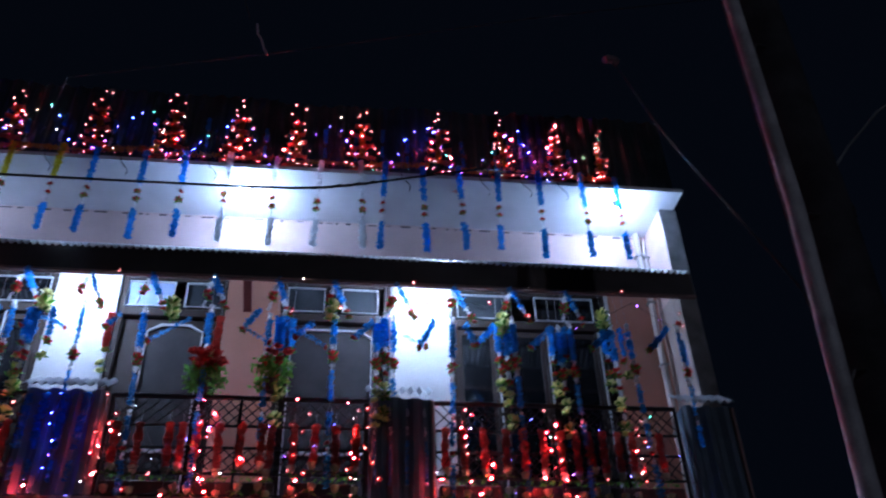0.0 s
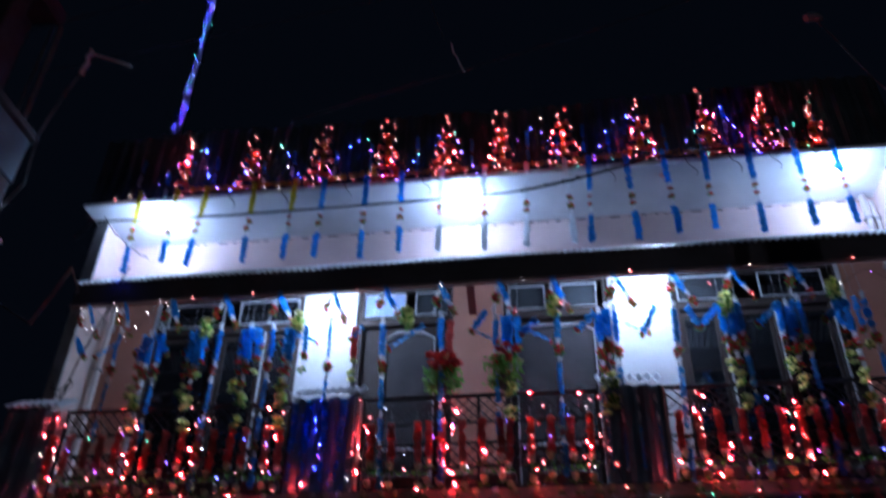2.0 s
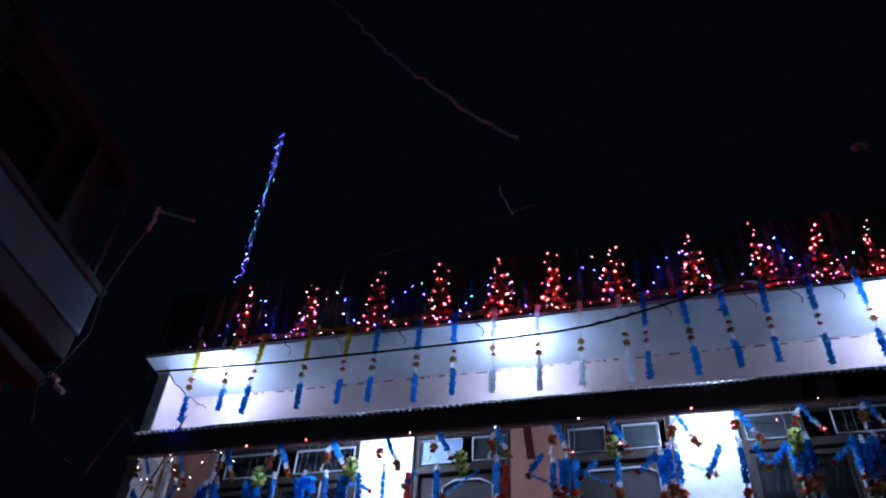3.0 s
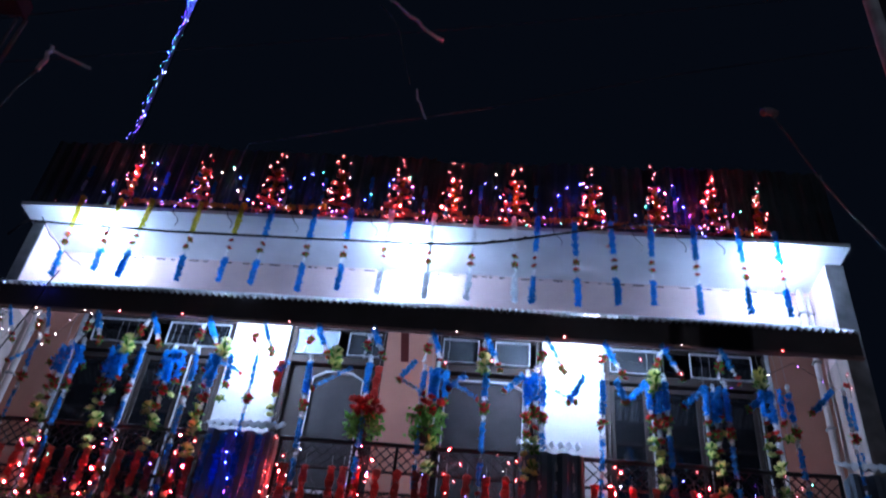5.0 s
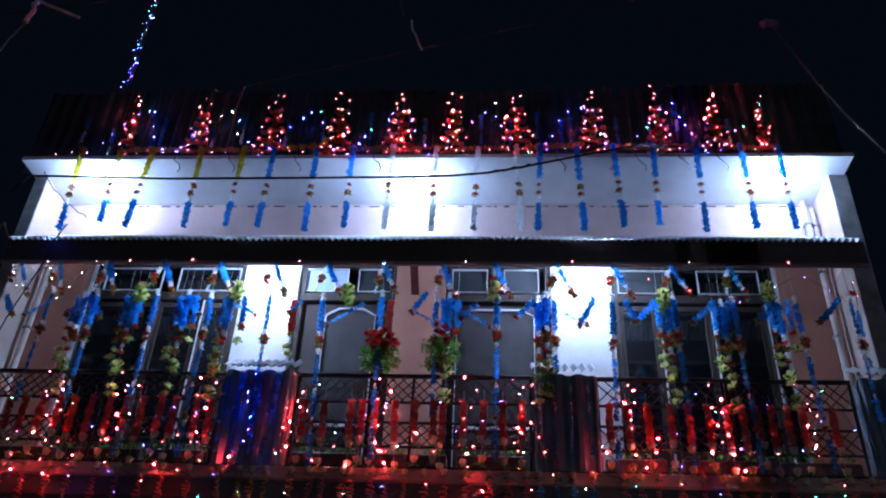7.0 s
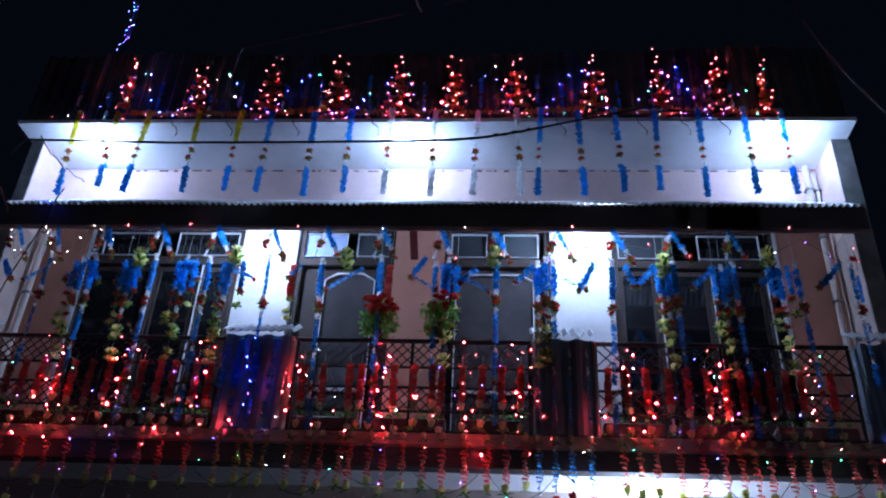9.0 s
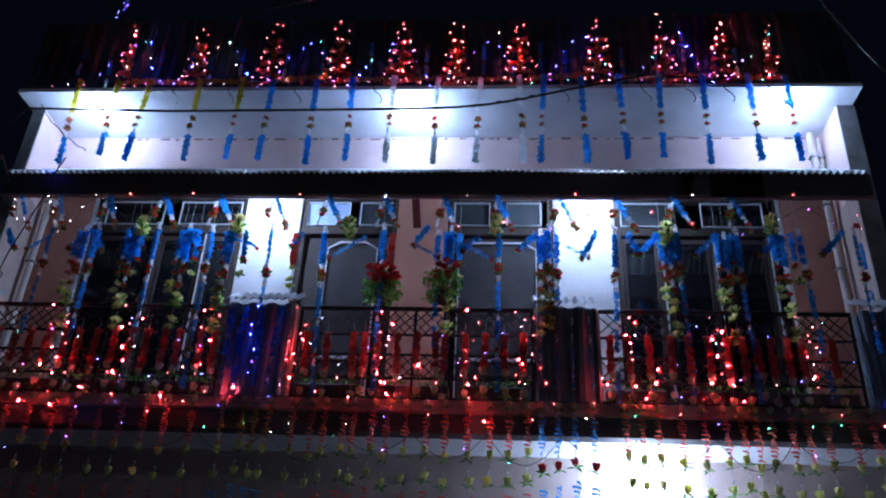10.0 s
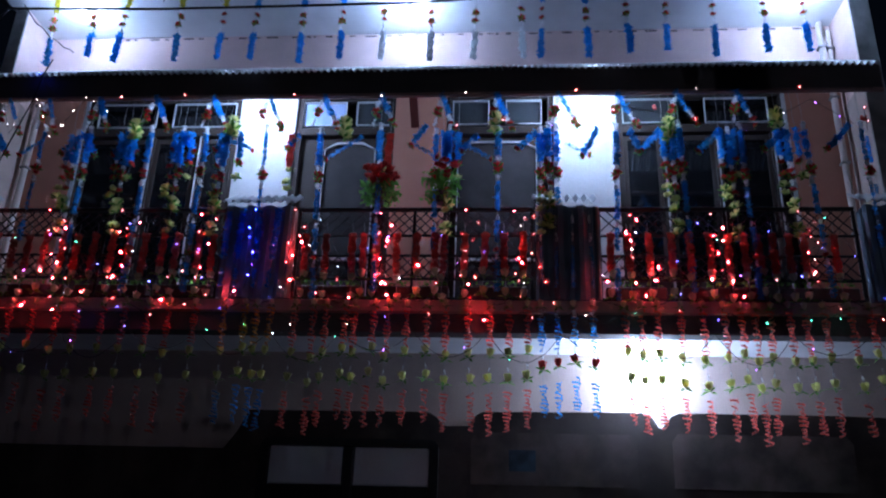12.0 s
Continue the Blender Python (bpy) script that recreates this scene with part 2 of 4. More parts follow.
# porch window with thick, rounded black frame


def rounded(x0, x1, z0, z1, r, n=5):
    out = []
    for cx, cz, a0 in ((x1 - r, z1 - r, 0), (x0 + r, z1 - r, 90), (x0 + r, z0 + r, 180), (x1 - r, z0 + r, 270)):
        out += [(cx + r * math.cos(radians(a0 + 90 * k / n)), cz + r * math.sin(radians(a0 + 90 * k / n))) for k in range(n + 1)]
    return out


def ring(outer, inner, y0, y1):
    bm = bmesh.new()
    lay = [[bm.verts.new((x, y, z)) for x, z in pts] for pts, y in ((outer, y0), (inner, y0), (inner, y1), (outer, y1))]
    n = len(outer)
    for a, b in ((0, 1), (1, 2), (2, 3), (3, 0)):
        for k in range(n):
            j = (k + 1) % n
            bm.faces.new((lay[a][k], lay[a][j], lay[b][j], lay[b][k]))
    bmesh.ops.recalc_face_normals(bm, faces=bm.faces)
    return bm


porch_window = structure("window_1", ring(rounded(-1.63, 0.28, 2.55, 3.28, 0.10), rounded(-1.54, 0.19, 2.63, 3.20, 0.05), 6.40, 6.459), "iron", "porch window with thick rounded black frame and pale panes", "window")
part("mullion", boxes([(-0.73, -0.62, 6.395, 6.455, 2.64, 3.19)], 0.01), "iron", porch_window)
for a, b in ((-1.53, -0.74), (-0.61, 0.18)):
    pane = part("pane", boxes([(a, b, 6.44, 6.452, 2.80, 3.195)]), "palepane", porch_window)
    part("bead", boxes([(a + 0.02, b - 0.02, 6.43, 6.439, 2.802, 2.812)]), "bead", pane)
part("bottom_rail", boxes([(-1.53, 0.18, 6.405, 6.452, 2.64, 2.798)], 0.008), "iron", porch_window)

# upper floor: pier walls, pilasters, lintel
for i, (a, b, why) in enumerate(((-5.24, -4.56, "salmon plaster wall beside the balcony door"), (-0.43, 0.22, "salmon plaster pier between the doors"), (4.42, 5.09, "salmon plaster wall at the balcony's end"))):
    structure("wall_pier_%d" % (i + 1), boxes([(a, b, 6.6, 6.8, 4.5, 7.72)]), "pink", why)
for i, (a, b) in enumerate(((-2.44, -1.70), (1.57, 2.34))):
    structure("pilaster_%d" % (i + 1), boxes([(a, b, 6.57, 6.8, 4.5, 7.95)], 0.006), "white", "white painted pilaster lit from above by a lamp", "pilaster")
structure("wall_upper", boxes([(-5.24, 5.09, 6.6, 6.8, 7.955, 8.66)]), "upper", "pale pink plastered upper wall under the roof slab")
structure("lintel", boxes([(-5.24, -2.444, 6.6, 6.8, 7.724, 7.951), (-1.696, 1.566, 6.6, 6.8, 7.724, 7.951), (2.344, 5.09, 6.6, 6.8, 7.724, 7.951)]), "pink", "salmon plaster lintel over the balcony doors", "lintel")
rnd = random.Random(4)
bm = bmesh.new()
x = -4.2
while x < 5.0:
    w = rnd.uniform(0.03, 0.16)
    box(bm, x, x + w, 6.594, 6.6, 8.62 + rnd.uniform(-0.006, 0.006), 8.632 + rnd.uniform(0, 0.01))
    x += w + rnd.uniform(0.03, 0.22)
structure("wall_crack", bm, "fascia", "dark broken crack along the joint of wall and slab", "crack")
for side, (a, b) in enumerate(((-5.40, -5.24), (5.09, 5.31))):
    structure("wall_side_%d" % (side + 1), boxes([(a, b, 5.98, 6.82, 7.42, 8.66)]), "upper", "pale upper side wall with a weathered cement front edge")
    structure("wall_side_%d" % (side + 3), boxes([(a, b, 5.98, 6.82, 4.5, 7.416)]), "sidepink", "dusty pink side wall of the balcony")
    structure("wall_edge_%d" % (side + 1), boxes([(a - 0.004, b + 0.004, 5.955, 5.979, 4.5, 8.66)], 0.006), "fin", "weathered grey cement edge of the side wall", "wall edge")
roof = bmesh.new()
for v in (((-5.44, 5.60, 8.665), (5.29, 5.60, 8.665), (5.29, 7.0, 8.665), (-5.44, 7.0, 8.665)), ((-5.44, 5.60, 8.72), (5.29, 5.60, 8.72), (5.29, 7.0, 8.78), (-5.44, 7.0, 8.78))):
    for c in v:
        roof.verts.new(c)
roof.verts.ensure_lookup_table()
for f in ((3, 2, 1, 0), (4, 5, 6, 7), (0, 1, 5, 4), (1, 2, 6, 5), (2, 3, 7, 6), (3, 0, 4, 7)):
    roof.faces.new([roof.verts[i] for i in f])
structure("roof_slab", roof, "soffit", "limewashed concrete roof slab overhanging the facade", "roof")
structure("wall_back", boxes([(-5.40, 5.32, 10.8, 11, 0, 8.7), (-5.40, -5.24, 6.83, 10.8, 0, 8.7), (5.16, 5.32, 6.83, 10.8, 0, 8.7)]), "inside", "plain rear and side walls of the house")
structure("floor_upper", boxes([(-5.2, 5.12, 6.83, 10.75, 4.3, 4.49)]), "inside", "dark floor of the upper rooms", "floor")
structure("roof_back", boxes([(-5.40, 5.32, 7.01, 11, 8.66, 8.78)]), "inside", "flat concrete roof behind the slab", "roof")

# ---- balcony doors and their transoms ----


def door_unit(i, x0, x1, posts, transoms, leaves, label, strips=()):
    d = structure("door_%d" % i, boxes([(x0, x0 + 0.07, 6.62, 6.72, 4.5, 7.72), (x1 - 0.07, x1, 6.62, 6.72, 4.5, 7.72), (x0 + 0.07, x1 - 0.07, 6.62, 6.72, 7.64, 7.72), (x0 + 0.07, x1 - 0.07, 6.615, 6.72, 7.13, 7.24)], 0.006), "frame", label, "door")
    for p in posts:
        part("post", boxes([(p - 0.035, p + 0.035, 6.622, 6.71, 4.5, 7.125)], 0.006), "frame", d)
        part("beading", boxes([(p - 0.011, p + 0.011, 6.608, 6.619, 4.5, 7.12)], 0.003), "bead", d, "pale strip along the frame")
    for a, b in strips:
        part("wide_strip", boxes([(a, b, 6.606, 6.619, 4.5, 7.70)], 0.004), "bead", d, "broad pale strip along the door post")
    for a, b, mat in transoms:
        t = part("transom", boxes([(a, b, 6.67, 6.68, 7.28, 7.62)]), mat, d)
        part("transom_frame", boxes([(a - 0.007, a + 0.007, 6.63, 6.66, 7.272, 7.628), (b - 0.007, b + 0.007, 6.63, 6.66, 7.272, 7.628), (a + 0.008, b - 0.008, 6.63, 6.66, 7.272, 7.286), (a + 0.008, b - 0.008, 6.63, 6.66, 7.614, 7.628)], 0.003), "bead", t)
    for a, b, mat, chamfer in leaves:
        if chamfer:
            c = 0.16
            pts = [(a, 4.55), (b, 4.55), (b, 6.93), (b - c, 7.03), (a + c, 7.03), (a, 6.93)]
            inn = [(a + 0.011, 4.6), (b - 0.011, 4.6), (b - 0.011, 6.925), (b - c - 0.01, 7.005), (a + c + 0.01, 7.005), (a + 0.011, 6.925)]
            leaf = part("door_leaf", ring(pts, inn, 6.63, 6.66), "bead", d, "pale arched beading round the door panel")
            part("panel", outline_wall([(x, z) for x, z in pts], 6.665, 6.69), mat, leaf)
            part("surround", boxes([(x0 + 0.075, x1 - 0.075, 6.70, 6.715, 4.5, 7.125)]), "frame", leaf)
            part("cross_rail", boxes([(a + 0.04, b - 0.04, 6.645, 6.664, 5.42, 5.46)], 0.004), "bead", leaf)
        else:
            leaf = part("door_leaf", boxes([(a, a + 0.05, 6.65, 6.69, 4.55, 7.10), (b - 0.05, b, 6.65, 6.69, 4.55, 7.10), (a + 0.05, b - 0.05, 6.65, 6.69, 7.03, 7.10), (a + 0.05, b - 0.05, 6.65, 6.69, 4.55, 5.2)], 0.004), "frame", d)
            part("pane", boxes([(a + 0.05, b - 0.05, 6.667, 6.673, 5.2, 7.03)]), mat, leaf)
    return d


door_unit(1, -4.55, -2.445, (-3.57, -2.93), ((-4.36, -3.58, "glass"), (-3.35, -2.53, "glass")), ((-4.44, -3.61, "glass", 0), (-3.53, -2.97, "glass", 0), (-2.89, -2.53, "glass", 0)), "brown balcony door with dark panes and pale beading", ((-4.55, -4.495),))
door_unit(2, -1.695, -0.435, (), ((-1.63, -1.075, "bluecurtain"), (-0.93, -0.50, "greypane")), ((-1.31, -0.66, "curtain", 1),), "balcony door with a blue-curtained transom and grey panel")
door_unit(3, 0.225, 1.565, (), ((0.305, 0.756, "greypane"), (0.977, 1.417, "greypane")), ((0.376, 1.356, "curtain", 1),), "balcony door with an arched grey panel and two transoms")
door_unit(4, 2.345, 4.415, (2.91, 3.55, 4.22), ((2.43, 3.06, "greypane"), (3.44, 4.20, "glass")), ((2.42, 2.87, "glass", 0), (2.95, 3.51, "glass", 0), (3.59, 4.18, "glass", 0)), "wide brown balcony door with dark panes and pale strips", ((4.365, 4.415),))

# ---- awning over the balcony ----
v, f = corrugated(-5.0, 5.0, 0.0765, 0.023, 0.003, (5.35, 7.225), (6.565, 8.088), ragged=0.006)
awning = tagged(put("awning", raw_mesh("awning", v, f, "tin")), "galvanised corrugated tin awning over the balcony", "awning")
for y, z in ((5.75, 7.49), (6.2, 7.82)):
    part("purlin", boxes([(-4.98, 4.98, y - 0.03, y + 0.03, z - 0.06, z + 0.002)], 0.004), "fascia", awning)
part("fascia", boxes([(-5.02, 5.02, 5.41, 5.44, 6.95, 7.272)], 0.004), "fascia", awning, "dark board hanging below the tin edge")
part("fascia_rail", boxes([(-5.03, 5.03, 5.395, 5.45, 6.915, 6.948)], 0.004), "slab", awning, "dark red rail under the board")
for x in (-0.16,):
    br = boxes([(-0.05, 0.05, -0.62, 0.0, -0.035, 0.035)], 0.004)
    bmesh.ops.transform(br, matrix=pose(x, 6.55, 7.2, -32), verts=br.verts)
    part("bracket", br, "oxide", awning, "dark red slanting bracket")

# drain pipes in the corners


def drain_pipe(x, y, z0, z1, r):
    p = tagged(part("drain_pipe", tube([(x, y, z0), (x, y, z1)], r, 10), "pipe", smooth=False), "pale drain pipe standing in the wall corner", "pipe")
    for z in np.arange(z0 + 0.3, z1, 0.9):
        part("clamp", boxes([(x - r - 0.012, x + r + 0.012, y - r - 0.006, y + r + 0.006, z, z + 0.03)], 0.003), "fin", p)
    return p


drain_pipe(-5.12, 6.50, 4.5, 7.8, 0.04)
drain_pipe(4.96, 6.50, 4.5, 7.8, 0.04)
drain_pipe(4.93, 6.52, 7.95, 8.64, 0.045)
drain_pipe(5.03, 6.54, 7.95, 8.55, 0.03)

# ---- tin-clad posts and railing ----


def clad_post(x0, x1, seed):
    e = empty("balcony_post", pose((x0 + x1) / 2, 5.48, 4.5), "balcony post clad in dark corrugated tin with a pale tin cap", "post", "balcony posts")
    w = (x1 - x0) / 2
    part("core", boxes([(-w + 0.02, w - 0.02, -0.05, 0.12, 0.0, 1.05)]), "darktin", e)
    vv, ff = corrugated(-w, w, 0.205, 0.028, 0.003, (-0.085, 0.0), (-0.085, 1.04), flat=0.6, seed=seed)
    put("cladding", raw_mesh("cladding", vv, ff, "darktin"), e)
    vv, ff = corrugated(-w - 0.03, w + 0.03, 0.09, 0.022, 0.003, (-0.16, 1.06), (0.16, 1.275), ragged=0.006, seed=seed)
    put("cap", raw_mesh("cap", vv, ff, "captin"), e, None, "pale corrugated tin cap")
    part("corner_strip", boxes([(w + 0.002, w + 0.03, -0.10, 0.02, 0.0, 1.03)], 0.004), "slab", e)
    return e


for i, (a, b) in enumerate(((-5.36, -4.72), (-1.99, -1.27), (1.29, 1.91), (4.57, 5.10))):
    clad_post(a, b, i)

BAR = {}


def lattice_bar(h, sign):
    if (h, sign) not in BAR:
        bm = boxes([(-0.006, 0.006, -0.005, 0.005, -h * 0.70, h * 0.70)])
        bmesh.ops.transform(bm, matrix=pose(0, 0, 0, 0, 45 * sign), verts=bm.verts)
        BAR[(h, sign)] = mesh_of("lattice_bar", bm, "iron")
    return BAR[(h, sign)]


def railing(x0, x1):
    e = empty("railing", pose((x0 + x1) / 2, 5.5, 4.5), "black iron railing with diamond lattice bands on the balcony", "railing", "balcony railings")
    w = (x1 - x0) / 2
    part("top_rail", boxes([(-w, w, -0.03, 0.03, 1.03, 1.065)], 0.008), "iron", e)
    for z in (0.745, 0.52, 0.26, 0.05):
        part("rail", boxes([(-w, w, -0.012, 0.012, z - 0.012, z + 0.012)], 0.003), "iron", e)
    for x in (-w + 0.015, 0.0, w - 0.015):
        part("post", boxes([(x - 0.015, x + 0.015, -0.016, 0.016, 0.0, 1.03)], 0.004), "iron", e)
    for z, h in ((0.888, 0.27), (0.39, 0.25)):
        n = int(2 * w / 0.115)
        for k in range(n):
            x = -w + 0.12 + k * (2 * w - 0.24) / (n - 1)
            put("lattice_bar", lattice_bar(h, 1), e, pose(x, 0.008, z))
            put("lattice_bar", lattice_bar(h, -1), e, pose(x, -0.004, z))
    return e


for a, b in ((-4.68, -2.02), (-1.23, 1.27), (1.93, 4.53)):
    railing(a, b)



def planter(x0, x1, seed):
    rnd = random.Random(seed)
    e = empty("planter", pose((x0 + x1) / 2, 5.60, 4.5), "dark trough with small green plants behind the railing", "planter", "planters")
    w = (x1 - x0) / 2
    part("trough", boxes([(-w, w, -0.07, 0.07, 0.0, 0.20)], 0.012), "pot", e)
    verts, faces = [], []
    for k in range(int(90 * w)):
        c = Vector((rnd.uniform(-w, w), rnd.uniform(-0.06, 0.05), 0.19 + rnd.uniform(0, 0.07)))
        d = Vector((rnd.uniform(-1, 1), rnd.uniform(-1, 0.4), rnd.uniform(0.1, 1))).normalized()
        sd = d.cross(Vector((rnd.uniform(-1, 1), 1, 0.3))).normalized()
        q, ln = len(verts), rnd.uniform(0.03, 0.06)
        verts += [c, c + d * ln * 0.5 + sd * ln * 0.25, c + d * ln, c + d * ln * 0.5 - sd * ln * 0.25]
        faces.append((q, q + 1, q + 2, q + 3))
    tagged(put("foliage", raw_mesh("foliage", verts, faces, "leaf"), e), kind="stuff")


for i, (a, b) in enumerate(((-4.6, -3.7), (-3.6, -2.8), (-2.7, -2.1), (-1.2, -0.5), (-0.35, 0.4), (0.5, 1.2), (2.0, 2.6), (2.75, 3.6), (3.7, 4.48))):
    planter(a, b, 70 + i)

# ---- roof fence of dark tin ----
fence = empty("roof_fence", pose(0, 5.95, 8.72), "dark corrugated tin fence standing on the roof's edge", "fence")
rnd = random.Random(8)
x = -5.62
while x < 5.3:
    w = min(0.82, 5.36 - x)
    h = 1.50 + rnd.uniform(-0.04, 0.06)
    vv, ff = corrugated(x, x + w, 0.19, 0.02, 0.003, (rnd.uniform(-0.01, 0.01), 0.0), (rnd.uniform(0.0, 0.05), h), flat=0.5, seed=int(50 + x * 10))
    put("sheet", raw_mesh("sheet", vv, ff, "rooftin"), fence)
    x += w - 0.02
for z in (0.35, 1.2):
    part("rail", boxes([(-5.6, 5.34, 0.07, 0.11, z - 0.02, z + 0.02)]), "fascia", fence)

# ---- lamps of the house ----


def lamp(name, x, y, z, mat, label, wall=False):
    e = empty(name, pose(x, y, z), label, "lamp")
    bm = tube([(0, 0, 0.12 if name == "awning_lamp" else 0.0), (0, 0, -0.03), (0, 0, -0.11)], 0.024, 10) if not wall else tube([(0, 0.13, 0.0), (0, 0.0, 0.0)], 0.022, 10)
    part("holder", bm, "holder", e)
    bm = bmesh.new()
    bmesh.ops.create_icosphere(bm, subdivisions=2, radius=0.042)
    bmesh.ops.transform(bm, matrix=Matrix.Translation((0, 0, -0.16) if not wall else (0, -0.03, -0.03)) @ Matrix.Diagonal((1, 1, 1.2, 1)), verts=bm.verts)
    part("bulb", bm, mat, e, "glowing cool white bulb", True)
    return e


lamp("soffit_lamp", -4.42, 5.94, 8.665, "bulb", "white bulb in a holder under the roof slab")
lamp("soffit_lamp", -0.22, 5.98, 8.665, "bulb", "white bulb in a holder under the roof slab")
lamp("soffit_lamp", 4.44, 5.86, 8.665, "bulb", "white bulb in a holder under the roof slab")
lamp("awning_lamp", -2.06, 5.95, 7.50, "bulb2", "white bulb in a holder hanging under the awning")
lamp("awning_lamp", 1.93, 5.95, 7.50, "bulb2", "white bulb in a holder hanging under the awning")
lamp("porch_lamp", 2.46, 6.47, 3.97, "bulb3", "white bulb on the porch wall", True)

# ---- decorations: tinsel, flowers, lights ----
CACHE = {}


def tinsel_mesh(mat, length, r, variant):
    key = ("tinsel", mat, round(length, 2), r, variant)
    if key not in CACHE:
        rnd = random.Random(str(key))
        verts, faces = [], []
        n = max(3, int(length / (0.011 if mat == "red" else 0.022)))
        bow = rnd.uniform(-0.012, 0.012)
        for i in range(n):
            z = -length * (i + 0.5) / n
            cx = bow * math.sin(math.pi * i / n) + rnd.uniform(-0.004, 0.004)
            base, k = len(verts), 10
            tilt, turn = rnd.uniform(-0.7, 0.7), rnd.uniform(0, 3)
            rr = r * (0.88 + 0.14 * math.sin(z * 38 + variant) + rnd.uniform(-0.06, 0.06) if mat == "red" else rnd.uniform(0.75, 1.15))
            verts.append((cx, 0, z + rnd.uniform(-0.012, 0.012)))
            for j in range(k):
                a = turn + 2 * math.pi * j / k
                q = rr * (rnd.uniform(0.85, 1.1) if j % 2 else rnd.uniform(*((0.6, 0.85) if mat == "red" else (0.35, 0.7))))
                verts.append((cx + q * math.cos(a), q * math.sin(a), z + q * math.cos(a) * math.tan(tilt * 0.7) + rnd.uniform(-0.006, 0.006)))
            faces += [(base, base + 1 + j, base + 1 + (j + 1) % k) for j in range(k)]
            if i:
                faces.append((base - k - 1, base - k + rnd.randrange(k), base))
        CACHE[key] = raw_mesh("tinsel", verts, faces, mat)
    return CACHE[key]


def coil_mesh(mat, length, variant):
    """A loosely twisted foil ribbon that hangs in uneven loops."""
    key = ("coil", mat, round(length, 2), variant)
    if key not in CACHE:
        rnd = random.Random(str(key))
        verts, faces = [], []
        z, a = 0.0, rnd.uniform(0, 6)
        while z > -length:
            r = 0.034 + 0.012 * math.sin(z * 31 + variant) + rnd.uniform(-0.005, 0.005)
            w = 0.010 + rnd.uniform(0, 0.005)
            c, s = math.cos(a), math.sin(a)
            verts += [(r * c, r * s, z), (r * c * 0.75, r * s * 0.75, z - w)]
            a += 0.68
            z -= rnd.uniform(0.0022, 0.0052) if rnd.random() > 0.08 else 0.016
        faces = [(2 * i, 2 * i + 1, 2 * i + 3, 2 * i + 2) for i in range(len(verts) // 2 - 1)]
        CACHE[key] = raw_mesh("ribbon", verts, faces, mat)
    return CACHE[key]


def flower_meshes(mat, size, variant, bud=False):
    """Petals and leaves: an open flower, or an upright bud on spreading leaves."""
    key = ("flower", mat, size, variant, bud)
    if key not in CACHE:
        rnd = random.Random(str(key))
        verts, faces = [Vector()], []
        for layer, (n, spread, rise) in enumerate(((5, 0.62, 1.25), (4, 0.32, 1.35)) if bud else ((6, 1.0, 0.55), (5, 0.6, 0.9))):
            for j in range(n):
                a = 2 * math.pi * (j + 0.5 * layer) / n + rnd.uniform(-0.2, 0.2)
                b = len(verts)
                u, v = Vector((math.cos(a), math.sin(a), 0)), Vector((-math.sin(a), math.cos(a), 0))
                up = Vector((0, 0, 1))
                for p in (u * 0.5 * spread + v * 0.38 + up * rise * 0.4, u * 0.5 * spread - v * 0.38 + up * rise * 0.4, u * spread + v * 0.22 + up * rise, u * spread - v * 0.22 + up * rise, u * spread * 1.12 + up * rise * 0.92):
                    verts.append(p * size)
                faces += [(0, b, b + 1), (b, b + 2, b + 3, b + 1), (b + 2, b + 4, b + 3)]
        lv, lf = [Vector((0, 0, -0.1 * size))], []
        for j in range(4):
            a = 2 * math.pi * j / 4 + rnd.uniform(-0.4, 0.4)
            b = len(lv)
            u, v = Vector((math.cos(a), math.sin(a), 0)), Vector((-math.sin(a), math.cos(a), 0))
            for p in (u * 0.7 + v * 0.28 + Vector((0, 0, 0.05)), u * 0.7 - v * 0.28 + Vector((0, 0, 0.05)), u * 1.5 + Vector((0, 0, rnd.uniform(-0.35, 0.0) if bud else rnd.uniform(-0.1, 0.4)))):
                lv.append(p * size)
            lf += [(0, b, b + 1), (b, b + 2, b + 1)]
        CACHE[key] = raw_mesh("flower", verts, faces, mat), raw_mesh("leaf", lv, lf, "leaf")
    return CACHE[key]


def thread_mesh(length):
    key = ("thread", round(length, 2))
    if key not in CACHE:
        CACHE[key] = mesh_of("thread", tube([(0.005 * math.sin(k * 2.1), 0.004 * math.cos(k * 1.7), -length * k / 12) for k in range(13)], 0.0022, 4), "thread")
    return CACHE[key]


def garland(x, y, z, items, label, group, rnd, slant=0.0, name="garland"):
    """Hangs pieces on a thread: (kind, colour, length, size). slant: degrees off the plumb line."""
    e = empty(name, pose(x, y, z, rnd.uniform(-3, 3), slant, rnd.uniform(-180, 180) if not slant else 0), label, "garland", group)
    total = sum(i[2] for i in items)
    put("thread", thread_mesh(total), e)
    s = 0.0
    for kind, color, length, size in items:
        var = rnd.randrange(4)
        if kind == "tinsel":
            put("tinsel", tinsel_mesh(color, length, size, var), e, pose(0, 0, -s, 0, 0, rnd.uniform(0, 360)))
        elif kind == "ribbon":
            put("ribbon", coil_mesh(color, length, var), e, pose(0, 0, -s, 0, 0, rnd.uniform(0, 360)))
        elif kind in ("flower", "bud"):
            a, b = flower_meshes(color, size, var, kind == "bud")
            lean = 12 if kind == "bud" else 35
            ob = put("flower", a, e, pose(0, 0, -s - length * 0.6, rnd.uniform(-lean, lean), rnd.uniform(-lean, lean), rnd.uniform(0, 360)))
            put("leaf", b, ob)
        s += length
    return e


